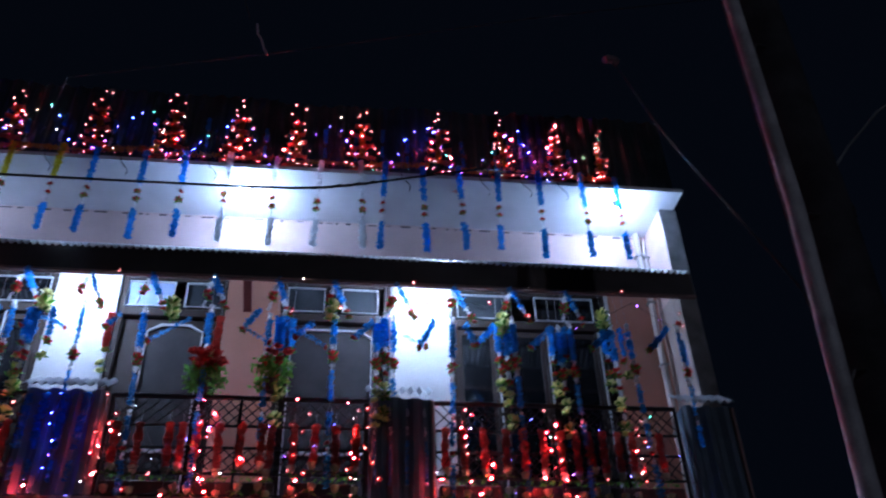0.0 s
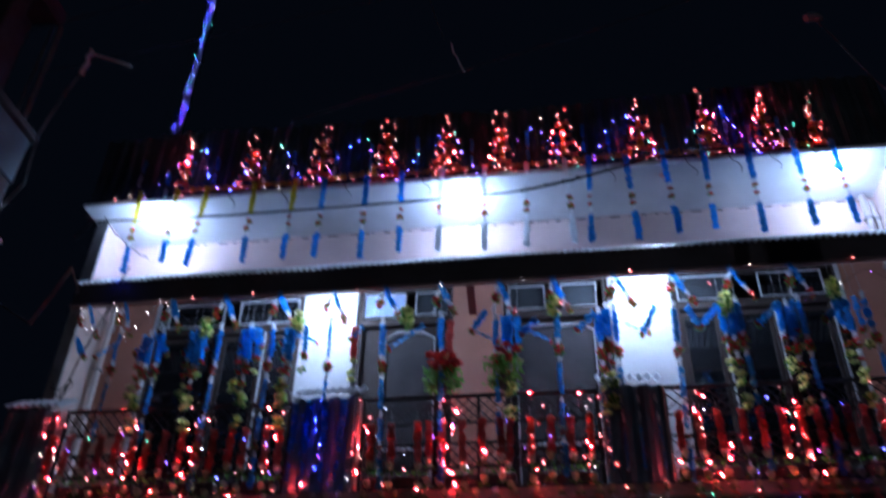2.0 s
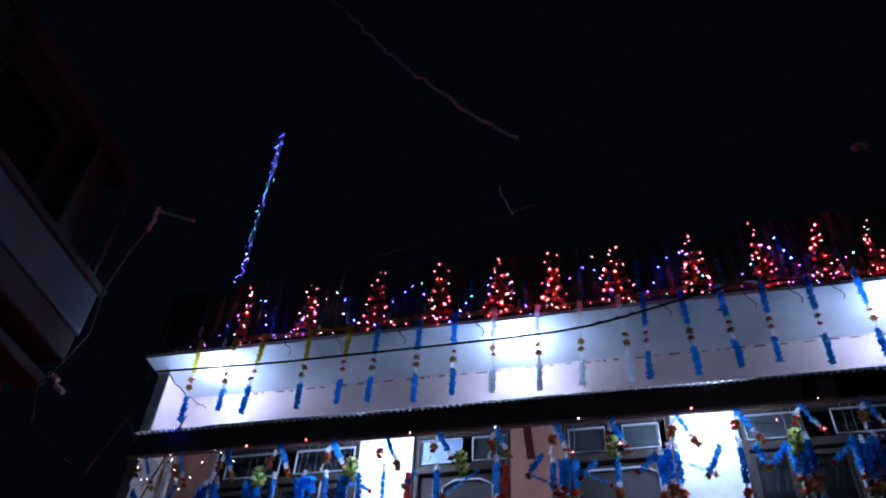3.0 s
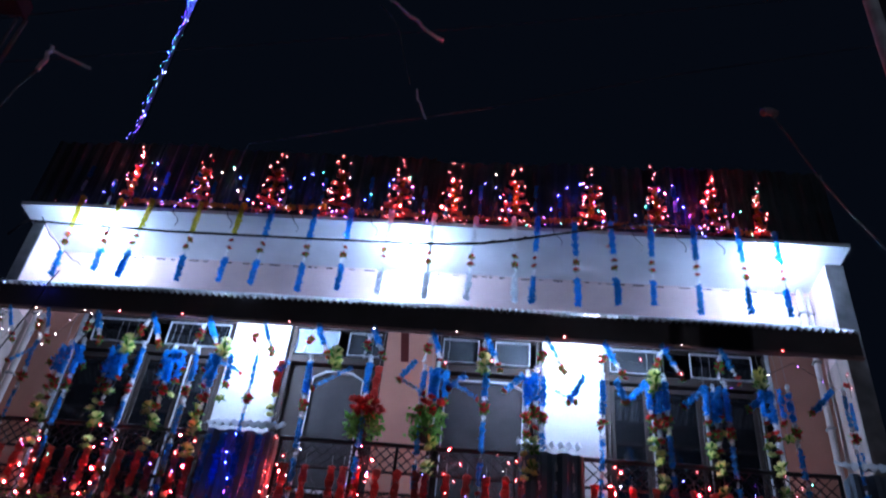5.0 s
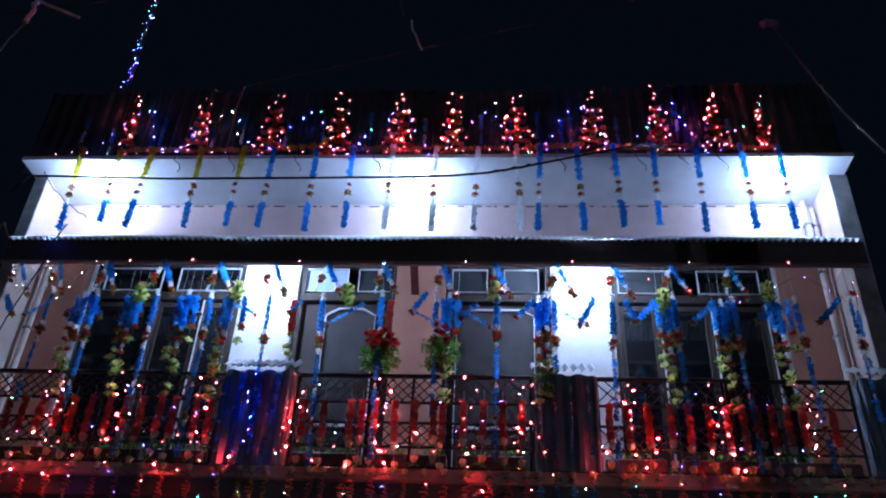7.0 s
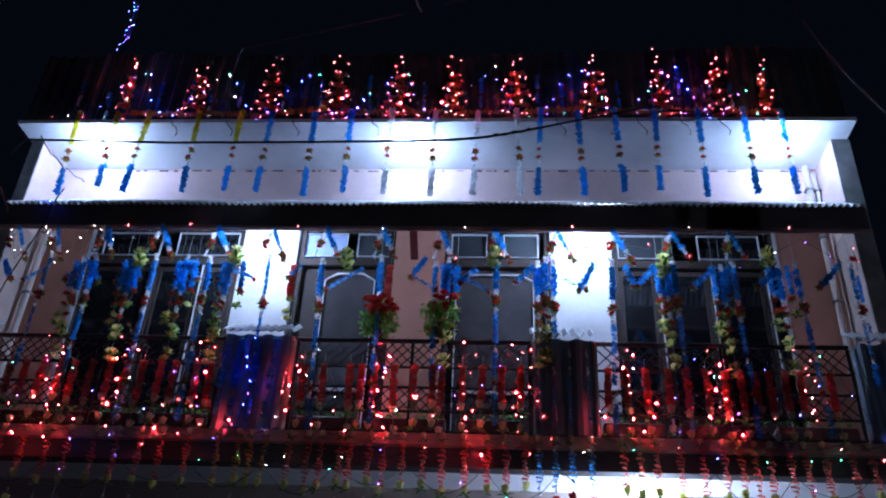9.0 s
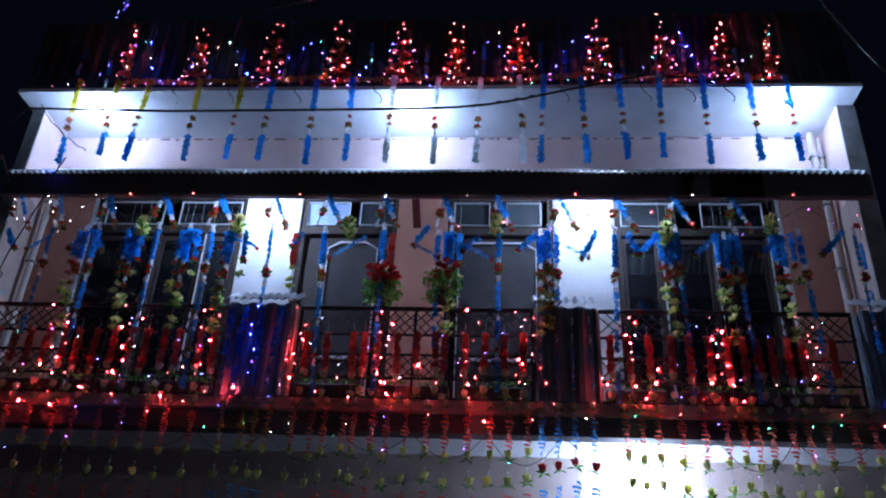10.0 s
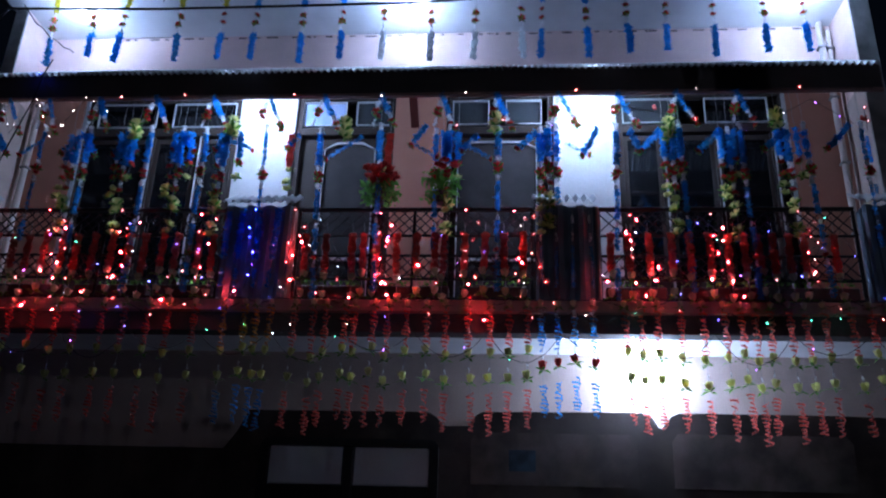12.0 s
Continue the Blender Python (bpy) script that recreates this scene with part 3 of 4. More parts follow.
# garlands along the roof slab's edge
rnd = random.Random(11)
EDGE_X = (-4.62, -4.09, -3.66, -3.00, -2.43, -2.03, -1.46, -0.99, -0.46, 0.10, 0.64, 1.12, 1.43, 1.89, 2.35, 2.85, 3.38, 3.93, 4.38)
EDGE_C = "yyyyybbbwwwwbbbbbbb"
COLOR = {"y": "yellow", "b": "blue", "w": "silver"}
NAME = {"y": "yellow and blue", "b": "blue", "w": "white"}
for i, (x, c) in enumerate(zip(EDGE_X, EDGE_C)):
    last = "silver" if c == "w" else "blue"
    short = i == 1
    items = [("tinsel", COLOR[c], 0.20 if short else 0.53, 0.052), ("tinsel", "silver", 0.07, 0.03), ("flower", "petal_red", 0.08, 0.042), ("gap", "", 0.035, 0), ("flower", "petal_red", 0.09, 0.045),
             ("tinsel", "silver", 0.10, 0.03), ("tinsel", last, 0.30 if short else rnd.uniform(0.36, 0.41), 0.056)]
    if short:
        items.insert(1, ("gap", "", 0.28, 0))
    garland(x, 5.575, 8.83 + rnd.uniform(-0.02, 0.03), items, "%s tinsel garland with red flowers under the roof slab" % NAME[c], "garlands on the roof slab", rnd)

# blue garlands of the balcony: slanting streamers from the awning rail
HANG_X = (-4.76, -4.28, -3.67, -3.01, -2.34, -1.68, -1.06, -0.42, 0.26, 0.87, 1.55, 2.19, 2.82, 3.45)
for i, x in enumerate(HANG_X):
    thin = i in (0, 1, 5, 10)
    garland(x, 5.385, 6.93, [("tinsel", "blue", rnd.uniform(0.26, 0.32), 0.034 if thin else 0.05), ("tinsel", "silver", 0.09, 0.038), ("flower", "petal_red", 0.08, 0.045), ("flower", "petal_red", 0.06, 0.035)], "blue tinsel streamer with red flowers slanting from the awning", "awning streamers", rnd, slant=-rnd.uniform(18, 26))
    garland(x + 0.01, 5.375, 6.91, [("gap", "", 0.08, 0), ("tinsel", "silver", 0.10, 0.040), ("flower", "petal_red", 0.07, 0.05), ("flower", "petal_red", 0.06, 0.05), ("tinsel", "silver", 0.10, 0.024)], "thin white streamer with red flowers slanting from the awning", "awning streamers", rnd, slant=rnd.uniform(8, 17))

# upright blue garlands; the full ones end in yellow flowers
DROP_X = (-4.22, -3.82, -3.68, -3.25, -2.97, -2.61, -2.34, -2.08, -1.67, -1.07, -0.39, 0.22, 0.37, 0.90, 1.35, 1.44, 1.52, 2.17, 2.73, 2.81, 3.32, 3.44, 3.93, 4.09, 4.69)
FULL = (1, 3, 5, 7, 12, 14, 15, 18, 20, 22)
for i, x in enumerate(DROP_X):
    full = i in FULL
    thin = i in (0, 8, 24)
    r = 0.062 if full else 0.034 if thin else 0.048
    items = [("gap", "", 0.42 + rnd.uniform(-0.04, 0.04), 0), ("tinsel", "silver", 0.09, 0.036), ("tinsel", "blue", 0.36 + rnd.uniform(-0.03, 0.05), r), ("tinsel", "silver", 0.08, 0.036), ("flower", "petal_red", 0.07, 0.055), ("flower", "petal_red", 0.05, 0.045), ("tinsel", "silver", 0.09, 0.034)]
    if full:
        items += [("flower", "petal_red", 0.07, 0.045), ("gap", "", 0.07, 0), ("flower", "petal_yellow", 0.09, 0.07), ("flower", "petal_yellow", 0.08, 0.066), ("gap", "", 0.10, 0), ("flower", "petal_yellow", 0.09, 0.07), ("flower", "petal_yellow", 0.09, 0.066)]
    else:
        items += [("tinsel", "blue", 0.34, r * 0.85), ("gap", "", 0.05, 0), ("tinsel", "silver", 0.06, 0.024), ("tinsel", "blue", 0.25, 0.04)]
        if i in (4, 6, 9, 10, 13, 17, 19, 21, 23):
            items += [("gap", "", 0.06, 0), ("flower", "petal_red", 0.06, 0.04), ("tinsel", "silver", 0.07, 0.026), ("tinsel", "blue", 0.34, 0.045)]
    garland(x, 5.36 if not full else 5.38, 6.93, items, "full blue tinsel garland ending in yellow flowers over the railing" if full else "blue and white tinsel garland with red flowers hanging from the awning", "balcony garlands", rnd)
    if full and i not in (14, 15):
        garland(x + 0.095, 5.42, 6.93, [("gap", "", 0.46, 0), ("tinsel", "blue", 0.36, 0.048), ("flower", "petal_red", 0.08, 0.05), ("gap", "", 0.08, 0), ("flower", "petal_yellow", 0.10, 0.055)], "full blue tinsel garland with red and yellow flowers beside its twin", "balcony garlands", rnd)
        garland(x - 0.085, 5.40, 6.93, [("gap", "", 0.48, 0), ("tinsel", "blue", 0.34, 0.05), ("tinsel", "silver", 0.06, 0.03), ("flower", "petal_red", 0.08, 0.05), ("gap", "", 0.06, 0), ("flower", "petal_red", 0.06, 0.04), ("gap", "", 0.05, 0), ("flower", "petal_yellow", 0.10, 0.06), ("flower", "petal_yellow", 0.09, 0.06)], "full blue tinsel garland with red and yellow flowers beside its twin", "balcony garlands", rnd)
    if i in (10, 8):
        garland(x + (0.12 if i == 10 else 0.28), 5.42, 6.93, [("gap", "", 0.50, 0), ("tinsel", "red", 0.40, 0.05), ("flower", "petal_yellow", 0.09, 0.06), ("gap", "", 0.05, 0), ("flower", "petal_yellow", 0.09, 0.06), ("flower", "petal_yellow", 0.09, 0.06)], "red tinsel garland with yellow flowers at the door", "balcony garlands", rnd)

# slanting swags between them: foot x, foot z, head x, head z
SWAGS = ((-3.36, 6.17, -3.20, 6.35), (-2.69, 6.24, -2.52, 6.43), (-1.80, 6.21, -2.05, 6.32), (-1.39, 6.25, -1.28, 6.40), (-0.96, 6.11, -0.57, 6.37), (-0.03, 6.26, 0.12, 6.51),
         (0.23, 6.12, -0.03, 6.26), (0.51, 6.19, 0.37, 6.41), (0.51, 6.19, 0.69, 6.37), (0.81, 6.09, 0.57, 6.23), (1.12, 6.20, 1.31, 6.41), (1.79, 6.13, 1.96, 6.45), (1.85, 6.13, 1.61, 6.27),
         (2.40, 6.17, 2.29, 6.42), (2.40, 6.17, 2.62, 6.42), (3.01, 6.17, 3.26, 6.42), (3.68, 6.18, 3.91, 6.39), (4.32, 6.18, 4.57, 6.46), (-4.62, 6.20, -4.75, 6.42), (-4.45, 6.18, -4.2, 6.35),
         (-3.95, 6.20, -3.75, 6.42), (-3.58, 6.18, -3.74, 6.42), (-3.10, 6.20, -3.25, 6.42), (-2.45, 6.20, -2.62, 6.42), (-2.20, 6.22, -2.05, 6.42))
for fx, fz, hx, hz in SWAGS:
    length = math.hypot(hx - fx, hz - fz)
    slant = math.degrees(math.atan2(hx - fx, hz - fz))
    garland(hx, 5.35, hz, [("tinsel", "blue", length, 0.05 if abs(slant) < 50 else 0.032), ("flower", "petal_red", 0.06, 0.04)], "short blue tinsel swag slung between two garlands", "balcony swags", rnd, slant=slant, name="swag")
for x, z in ((-3.15, 6.45), (-2.04, 6.49), (-0.78, 6.46), (0.87, 6.50), (2.71, 6.42), (3.83, 6.52)):
    garland(x, 5.33, z + 0.12, [("flower", "petal_yellow", 0.09, 0.075), ("flower", "petal_yellow", 0.09, 0.08), ("flower", "petal_yellow", 0.08, 0.07)], "cluster of yellow cloth flowers on the streamers", "yellow flower clusters", rnd, name="flower_cluster")

# red tinsel on the railing
RED_X = [-1.08, -0.88, -0.62, -0.48, -0.33, -0.14, 0.06, 0.24, 0.36, 0.58, 0.78, 0.98, 1.16, 2.06, 2.20, 2.42, 2.65, 2.81, 3.01, 3.20, 3.36, 3.50, 3.64, 3.80, 3.96, 4.23] + [-4.66 + 0.185 * k for k in range(15)]
for x in RED_X:
    garland(x + rnd.uniform(-0.02, 0.02), 5.37, 5.33, [("gap", "", 0.12, 0), ("tinsel", "red", 0.43 + rnd.uniform(-0.05, 0.04), 0.05), ("gap", "", 0.03, 0), ("bud", "petal_pale", 0.08, 0.068), ("gap", "", 0.12, 0), ("bud", "petal_pale", 0.08, 0.064)], "red tinsel garland with pale flowers tied to the railing", "railing garlands", rnd, name="garland")

# strands on the posts
for x, c in ((-1.93, "blue"), (-1.78, "blue"), (-1.60, "blue"), (-1.40, "blue"), (1.34, "silver"), (1.49, "silver"), (1.66, "silver"), (1.83, "silver")):
    items = [("tinsel", c, 0.55, 0.05), ("gap", "", 0.1, 0), ("tinsel", "blue", 0.2, 0.035)] if c == "blue" else [("gap", "", 0.05, 0), ("tinsel", "silver", 0.10, 0.02), ("gap", "", 0.10, 0), ("tinsel", "silver", 0.10, 0.02), ("gap", "", 0.05, 0), ("tinsel", "blue", 0.45, 0.026)]
    garland(x, 5.31, 5.45, items, "%s tinsel strand on the tin post" % ("blue" if c == "blue" else "thin white and blue"), "post garlands", rnd)
garland(5.07, 6.10, 7.02, [("flower", "petal_red", 0.12, 0.07), ("gap", "", 0.15, 0), ("tinsel", "blue", 0.34, 0.04), ("gap", "", 0.08, 0), ("flower", "petal_red", 0.09, 0.05), ("gap", "", 0.1, 0), ("tinsel", "blue", 0.22, 0.04)], "blue tinsel garland with red flowers on the side wall", "balcony garlands", rnd)

# ribbons under the balcony slab
LOW_X = [-1.13, -0.94, -0.80, -0.60, -0.52, -0.32, -0.16, 0.01, 0.20, 0.39, 0.61, 0.83, 1.04, 1.19, 1.33, 1.49, 1.66, 1.83, 2.13, 2.31, 2.45, 2.69, 2.88, 3.08, 3.23, 3.37, 3.54, 3.70, 3.85, 4.03, 4.24, 4.44, 4.62, 4.80, 4.97, 5.15]
for x in LOW_X + [-1.84, -1.64, -1.52, -1.38] + [-5.05 + 0.24 * k for k in range(13)]:
    blue = 1.3 < x < 1.9
    c = "blue" if blue else "orange" if -1.9 < x < -1.3 else "red"
    fl = "petal_red" if blue else "petal_yellow"
    end = "blue" if c != "red" else "red"
    items = [("gap", "", 0.05, 0), ("bud", "petal_pale", 0.07, 0.05), ("ribbon" if not blue else "tinsel", c if not blue else "silver", 0.08, 0.03), ("ribbon", c, 0.33 + rnd.uniform(-0.05, 0.06), 0)]
    if blue:
        items += [("tinsel", "silver", 0.12, 0.02), ("bud", fl, 0.09, 0.066), ("gap", "", 0.10, 0)]
    else:
        items += [("gap", "", 0.03, 0), ("bud", fl, 0.09, 0.066), ("gap", "", 0.06, 0), ("tinsel", "silver", 0.05, 0.012), ("gap", "", 0.05, 0), ("bud", fl, 0.09, 0.066), ("gap", "", 0.05, 0)]
    items += [("ribbon", end, 0.36 + rnd.uniform(-0.06, 0.06), 0)]
    garland(x + rnd.uniform(-0.015, 0.015), 5.33 + rnd.uniform(-0.02, 0.02), 4.50, items, "%s foil ribbon garland with %s flowers hanging below the balcony" % (c, "red" if blue else "yellow-green"), "ribbons below the balcony", rnd)

# ---- flower pots on the railing ----


def flower_pot(x, red, seed):
    rnd = random.Random(seed)
    e = empty("flower_pot", pose(x, 5.40, 5.57), "potted plant with %s on the railing" % ("many red flowers" if red else "green leaves and few red flowers"), "plant", "potted plants")
    bm = bmesh.new()
    bmesh.ops.create_cone(bm, cap_ends=True, segments=12, radius1=0.05, radius2=0.08, depth=0.13)
    bmesh.ops.translate(bm, vec=(0, 0, 0.065), verts=bm.verts)
    part("pot", bm, "pot", e)
    verts, faces = [], []
    for k in range(460):
        a, h, r = rnd.uniform(0, 6.28), rnd.uniform(0.02, 0.26 if red else 0.36), rnd.uniform(0.02, 0.21)
        c = Vector((r * math.cos(a), 0.7 * r * math.sin(a), h))
        d = Vector((rnd.uniform(-1, 1), rnd.uniform(-1, 1), rnd.uniform(-0.6, 0.8))).normalized()
        s = d.cross(Vector((rnd.uniform(-1, 1), 1, 0.3))).normalized()
        b, ln = len(verts), rnd.uniform(0.04, 0.07)
        verts += [c, c + d * ln * 0.5 + s * ln * 0.3, c + d * ln, c + d * ln * 0.5 - s * ln * 0.3]
        faces.append((b, b + 1, b + 2, b + 3))
    tagged(put("foliage", raw_mesh("foliage", verts, faces, "leaf"), e), kind="stuff")
    for k in range(40 if red else 10):
        a, r = rnd.uniform(0, 6.28), rnd.uniform(0.02, 0.19)
        me, lf = flower_meshes("petal_red", 0.055, rnd.randrange(4))
        put("flower", me, e, pose(r * math.cos(a), 0.7 * r * math.sin(a) - 0.03, (0.27 if red else 0.30) + rnd.uniform(-0.05, 0.13), rnd.uniform(-10, 70), rnd.uniform(-40, 40)))
    return e


flower_pot(-0.36, True, 5)
flower_pot(0.30, False, 6)

# ---- strings of lights ----


def led_mesh(mat):
    if ("led", mat) not in CACHE:
        bm = bmesh.new()
        bmesh.ops.create_icosphere(bm, subdivisions=1, radius=0.0072)
        bmesh.ops.scale(bm, vec=(1, 1, 1.25), verts=bm.verts)
        CACHE[("led", mat)] = mesh_of("led", bm, mat, True)
    return CACHE[("led", mat)]


def cap_mesh(variant):
    """A small cup of red foil, added behind a lamp to imitate its halo."""
    key = ("cap", variant)
    if key not in CACHE:
        rnd = random.Random(variant)
        verts, faces = [Vector((0, 0, -0.02))], []
        for j in range(7):
            a = 2 * math.pi * j / 7
            b, q = len(verts), rnd.uniform(0.034, 0.058)
            for da, rr, z in ((-0.35, 0.02, -0.01), (0.35, 0.02, -0.01), (0.2, q, 0.012), (-0.2, q, 0.012)):
                verts.append(Vector((rr * math.cos(a + da), rr * math.sin(a + da), z)))
            faces += [(0, b, b + 1), (b, b + 3, b + 2, b + 1)]
        CACHE[key] = raw_mesh("cap", verts, faces, "cap")
    return CACHE[key]


def light_string(path, spacing, colors, label, group, rnd, loose=0.015, size=1.0):
    """A wire along the path, with a lamp at each step of the spacing."""
    pts = [Vector(p) for p in path]
    e = empty("light_string", Matrix.Translation(pts[0]), label, "string lights", group)
    o = pts[0]
    put("wire", mesh_of("wire", tube([p - o for p in pts], 0.0035, 4), "cable"), e)
    gone = 0.0
    for a, b in zip(pts, pts[1:]):
        d = (b - a).length
        while gone < d:
            p = a.lerp(b, gone / d) - o + Vector((rnd.uniform(-loose, loose), rnd.uniform(-0.03, 0), rnd.uniform(-loose, loose)))
            c = rnd.choice(colors)
            if c == "red" and rnd.random() < 0.4:
                c = "dim"
            ob = put("led", led_mesh("led_" + c), e, Matrix.Translation(p) @ Matrix.Scale(size * rnd.uniform(0.5, 0.8), 4))
            # Red lamps get an added cup; its lit foil makes the glow round them.
            if c in ("red", "dim"):
                put("cap", cap_mesh(rnd.randrange(4)), ob, pose(0, 0.004, 0, rnd.uniform(60, 120), 0, rnd.uniform(-60, 60)))
            gone += spacing * rnd.uniform(0.75, 1.3)
        gone -= d
    return e


rnd = random.Random(21)
# light trees on the roof
TREE_X = (-4.20, -3.22, -2.20, -1.28, -0.43, 0.29, 1.13, 2.15, 3.00, 3.74, 4.33)
for i, x in enumerate(TREE_X):
    h, w = 1.16 + rnd.uniform(-0.05, 0.08), (0.08 if i in (0, 10) else 0.20 + rnd.uniform(-0.04, 0.05))
    pts, n = [], 7
    for k in range(n + 1):
        s = w * (1 - k / n) + 0.02
        z = 8.80 + h * k / n
        pts += [(x + (s if k % 2 else -s), 5.80, z), (x + (-s if k % 2 else s), 5.80, z + 0.3 * h / n)]
    light_string(pts, 0.125, ["red", "red"] + ["dim"] * 9 + ["warm"], "string of red lights zigzagging into a tree shape on the roof", "light trees", rnd, 0.05, 0.95)
    for k in range(6):
        side = 1 if k % 2 else -1
        half = w * (1 - k / 7) + 0.03
        garland(x + side * half, 5.83, 8.86 + h * k / 7, [("tinsel", "red", 2 * half, 0.044)], "red tinsel rung of a light tree", "light tree strands", rnd, slant=side * (90 - rnd.uniform(6, 24)))
    garland(x, 5.85, 8.80 + h * 0.75, [("tinsel", "orange", h * 0.45, 0.05)], "red tinsel strand down the middle of a light tree", "light tree strands", rnd)
light_string([(-5.0 + 0.25 * k, 5.63, 8.78 + 0.025 * (k % 2)) for k in range(39)], 0.21, ["dim", "dim", "dim", "warm", "violet", "green"], "string of mostly red lights along the roof slab's edge", "roof lights", rnd, size=0.75)
light_string([(-4.8 + 0.4 * k, 5.78, 9.25 + 0.5 * ((k * 7) % 3 - 1)) for k in range(24)], 0.2, ["deep", "violet", "blue", "green", "deep", "warm", "blue"], "loose string of blue and green lights before the roof fence", "roof lights", rnd, 0.05, 1.25)
for i in range(len(TREE_X) - 1):
    a, b = TREE_X[i], TREE_X[i + 1]
    garland(a + 0.12, 5.82, 9.02, [("tinsel", "orange", (b - a) - 0.24, 0.055)], "dull orange tinsel rope slung between the light trees", "roof ropes", rnd, slant=-90 + rnd.uniform(-5, 5), name="tinsel_rope")
for i in range(26):
    x = -4.9 + 0.37 * i + rnd.uniform(-0.1, 0.1)
    garland(x, 5.90, 9.55 + rnd.uniform(-0.1, 0.3), [("tinsel", "blue", 0.22, 0.04), ("gap", "", 0.08, 0), ("tinsel", rnd.choice(("silver", "blue", "blue")), 0.18, 0.03)], "blue tinsel strand hanging before the roof fence", "roof strands", rnd)
# railing: zigzag columns of red lights a stride apart, loose coloured lights between
for x in (-4.62, -3.78, -3.02, -2.2, -1.16, -0.29, 0.60, 1.13, 2.26, 3.14, 4.02):
    wide = 0.16 if x < -2 else 0.09
    pts = [(x + wide * (1 if k % 2 else -1) * rnd.uniform(0.3, 1.0), 5.352 + rnd.uniform(-0.012, 0.02), 5.44 - 0.115 * k) for k in range(8)]
    light_string(pts, 0.15 if x > -2 else 0.19, ["red"] * 10 + ["warm"], "string of red lights zigzagging down the railing", "railing lights", rnd, 0.03, 0.85)
for x0, x1 in ((-4.66, -2.06), (-1.25, 1.26), (1.98, 4.52)):
    light_string([(x0 + (x1 - x0) * k / 8, 5.31, (5.3 if k % 2 else 4.66) + rnd.uniform(-0.12, 0.12)) for k in range(9)], 0.46, ["blue", "violet", "green", "blue", "white", "red"], "loose string of blue and green lights over the railing", "railing lights", rnd, 0.05)
    light_string([(x0 + (x1 - x0) * k / 6, 5.33, 4.68 + 0.06 * (k % 2)) for k in range(7)], 0.5, ["red", "red", "warm"], "sparse string of red lights along the foot of the railing", "railing lights", rnd, 0.05)
light_string([(-5.1 + 0.2 * k, 5.36, 4.46 + 0.05 * (k % 2) + rnd.uniform(-0.03, 0.03)) for k in range(51)], 0.42, ["red"] * 6 + ["violet", "blue"], "string of red and violet lights along the balcony slab", "balcony slab lights", rnd, 0.065, 0.9)
light_string([(-5.0 + 0.3 * k, 5.34, 4.28 + 0.16 * (k % 2)) for k in range(12)], 0.36, ["red", "dim", "dim", "dim", "blue"], "string of red lights below the balcony slab", "balcony slab lights", rnd, 0.05)
light_string([(-1.6 + 0.25 * k, 5.34, 4.22 + 0.14 * (k % 2)) for k in range(27)], 0.5, ["red", "red", "blue", "warm", "green"], "sparse string of lights below the balcony slab", "balcony slab lights", rnd, 0.05)
light_string([p for k in range(14) for p in sag((-4.95 + 0.72 * k, 5.28, 4.13), (-4.23 + 0.72 * k, 5.28, 4.13), 0.2 + 0.05 * (k % 3), 9, 0.008, k)[:-1]], 0.75, ["violet", "blue", "green", "white"], "sparse string of blue and white lights across the porch", "porch lights", rnd, 0.06)
# posts and awning
light_string([(-1.62, 5.26, 5.42), (-1.68, 5.26, 5.2), (-1.58, 5.26, 4.9), (-1.66, 5.26, 4.55)], 0.15, ["deep", "violet", "deep", "white", "deep"], "string of blue lights on the tin post", "post lights", rnd)
light_string([(1.28, 5.27, 5.35), (1.24, 5.27, 5.0), (1.36, 5.27, 4.75), (1.42, 5.27, 4.5)], 0.2, ["dim"], "string of red lights beside the tin post", "post lights", rnd)
light_string([(-1.23, 5.27, 5.05), (-1.26, 5.27, 4.7)], 0.2, ["dim"], "short string of red lights beside the tin post", "post lights", rnd)
light_string([(-4.8, 5.36, 6.85), (-4.65, 5.36, 6.45), (-4.4, 5.36, 6.9), (-4.15, 5.36, 6.4), (-3.8, 5.36, 6.93), (-3.4, 5.36, 6.6)], 0.17, ["warm"], "string of warm white lights before the balcony's end", "awning lights", rnd)
light_string([(-3.4, 5.37, 6.92), (-1.6, 5.37, 6.91), (0.2, 5.37, 6.90), (2.0, 5.37, 6.91), (4.9, 5.37, 6.92)], 1.0, ["dim", "warm", "violet"], "sparse string of lights along the awning rail", "awning lights", rnd)
light_string([(0.4, 5.31, 6.45), (1.4, 5.31, 6.5), (2.2, 5.31, 6.7), (3.0, 5.31, 6.5), (3.6, 5.31, 6.4), (4.2, 5.31, 6.75), (4.6, 5.31, 6.45)], 0.42, ["dim", "warm", "violet", "dim"], "sparse string of lights among the blue garlands", "awning lights", rnd, 0.06)
light_string([(5.04, 5.98, 7.05), (5.05, 5.98, 6.9), (5.04, 5.98, 6.75)], 0.2, ["red"], "short string of red lights on the side wall", "awning lights", rnd)

light_string([(-4.42, 5.33, 7.21), (-4.38, 5.33, 7.14)], 0.2, ["deep"], "single blue light at the awning edge", "awning lights", rnd)

# ---- roof mast with lights ----
mast = tagged(part("mast", tube([(-4.73, 6.25, 8.75), (-4.74, 6.25, 11.7), (-4.75, 6.25, 14.55)], 0.025, 8), "iron"), "thin roof mast wound with blue lights", "mast")
part("flag", boxes([(-4.93, -4.76, 6.245, 6.255, 14.25, 14.62)]), "rooftin", mast, "small dark flag at the mast's top")
light_string([(-4.735 + 0.05 * math.cos(k * 1.3), 6.2 + 0.04 * math.sin(k * 1.3), 10.4 + k * 0.07) for k in range(60)], 0.075, ["blue", "deep", "blue", "violet", "blue", "green", "white"], "string of blue and violet lights wound round the mast", "mast lights", rnd, 0.03)

# ---- cables ----


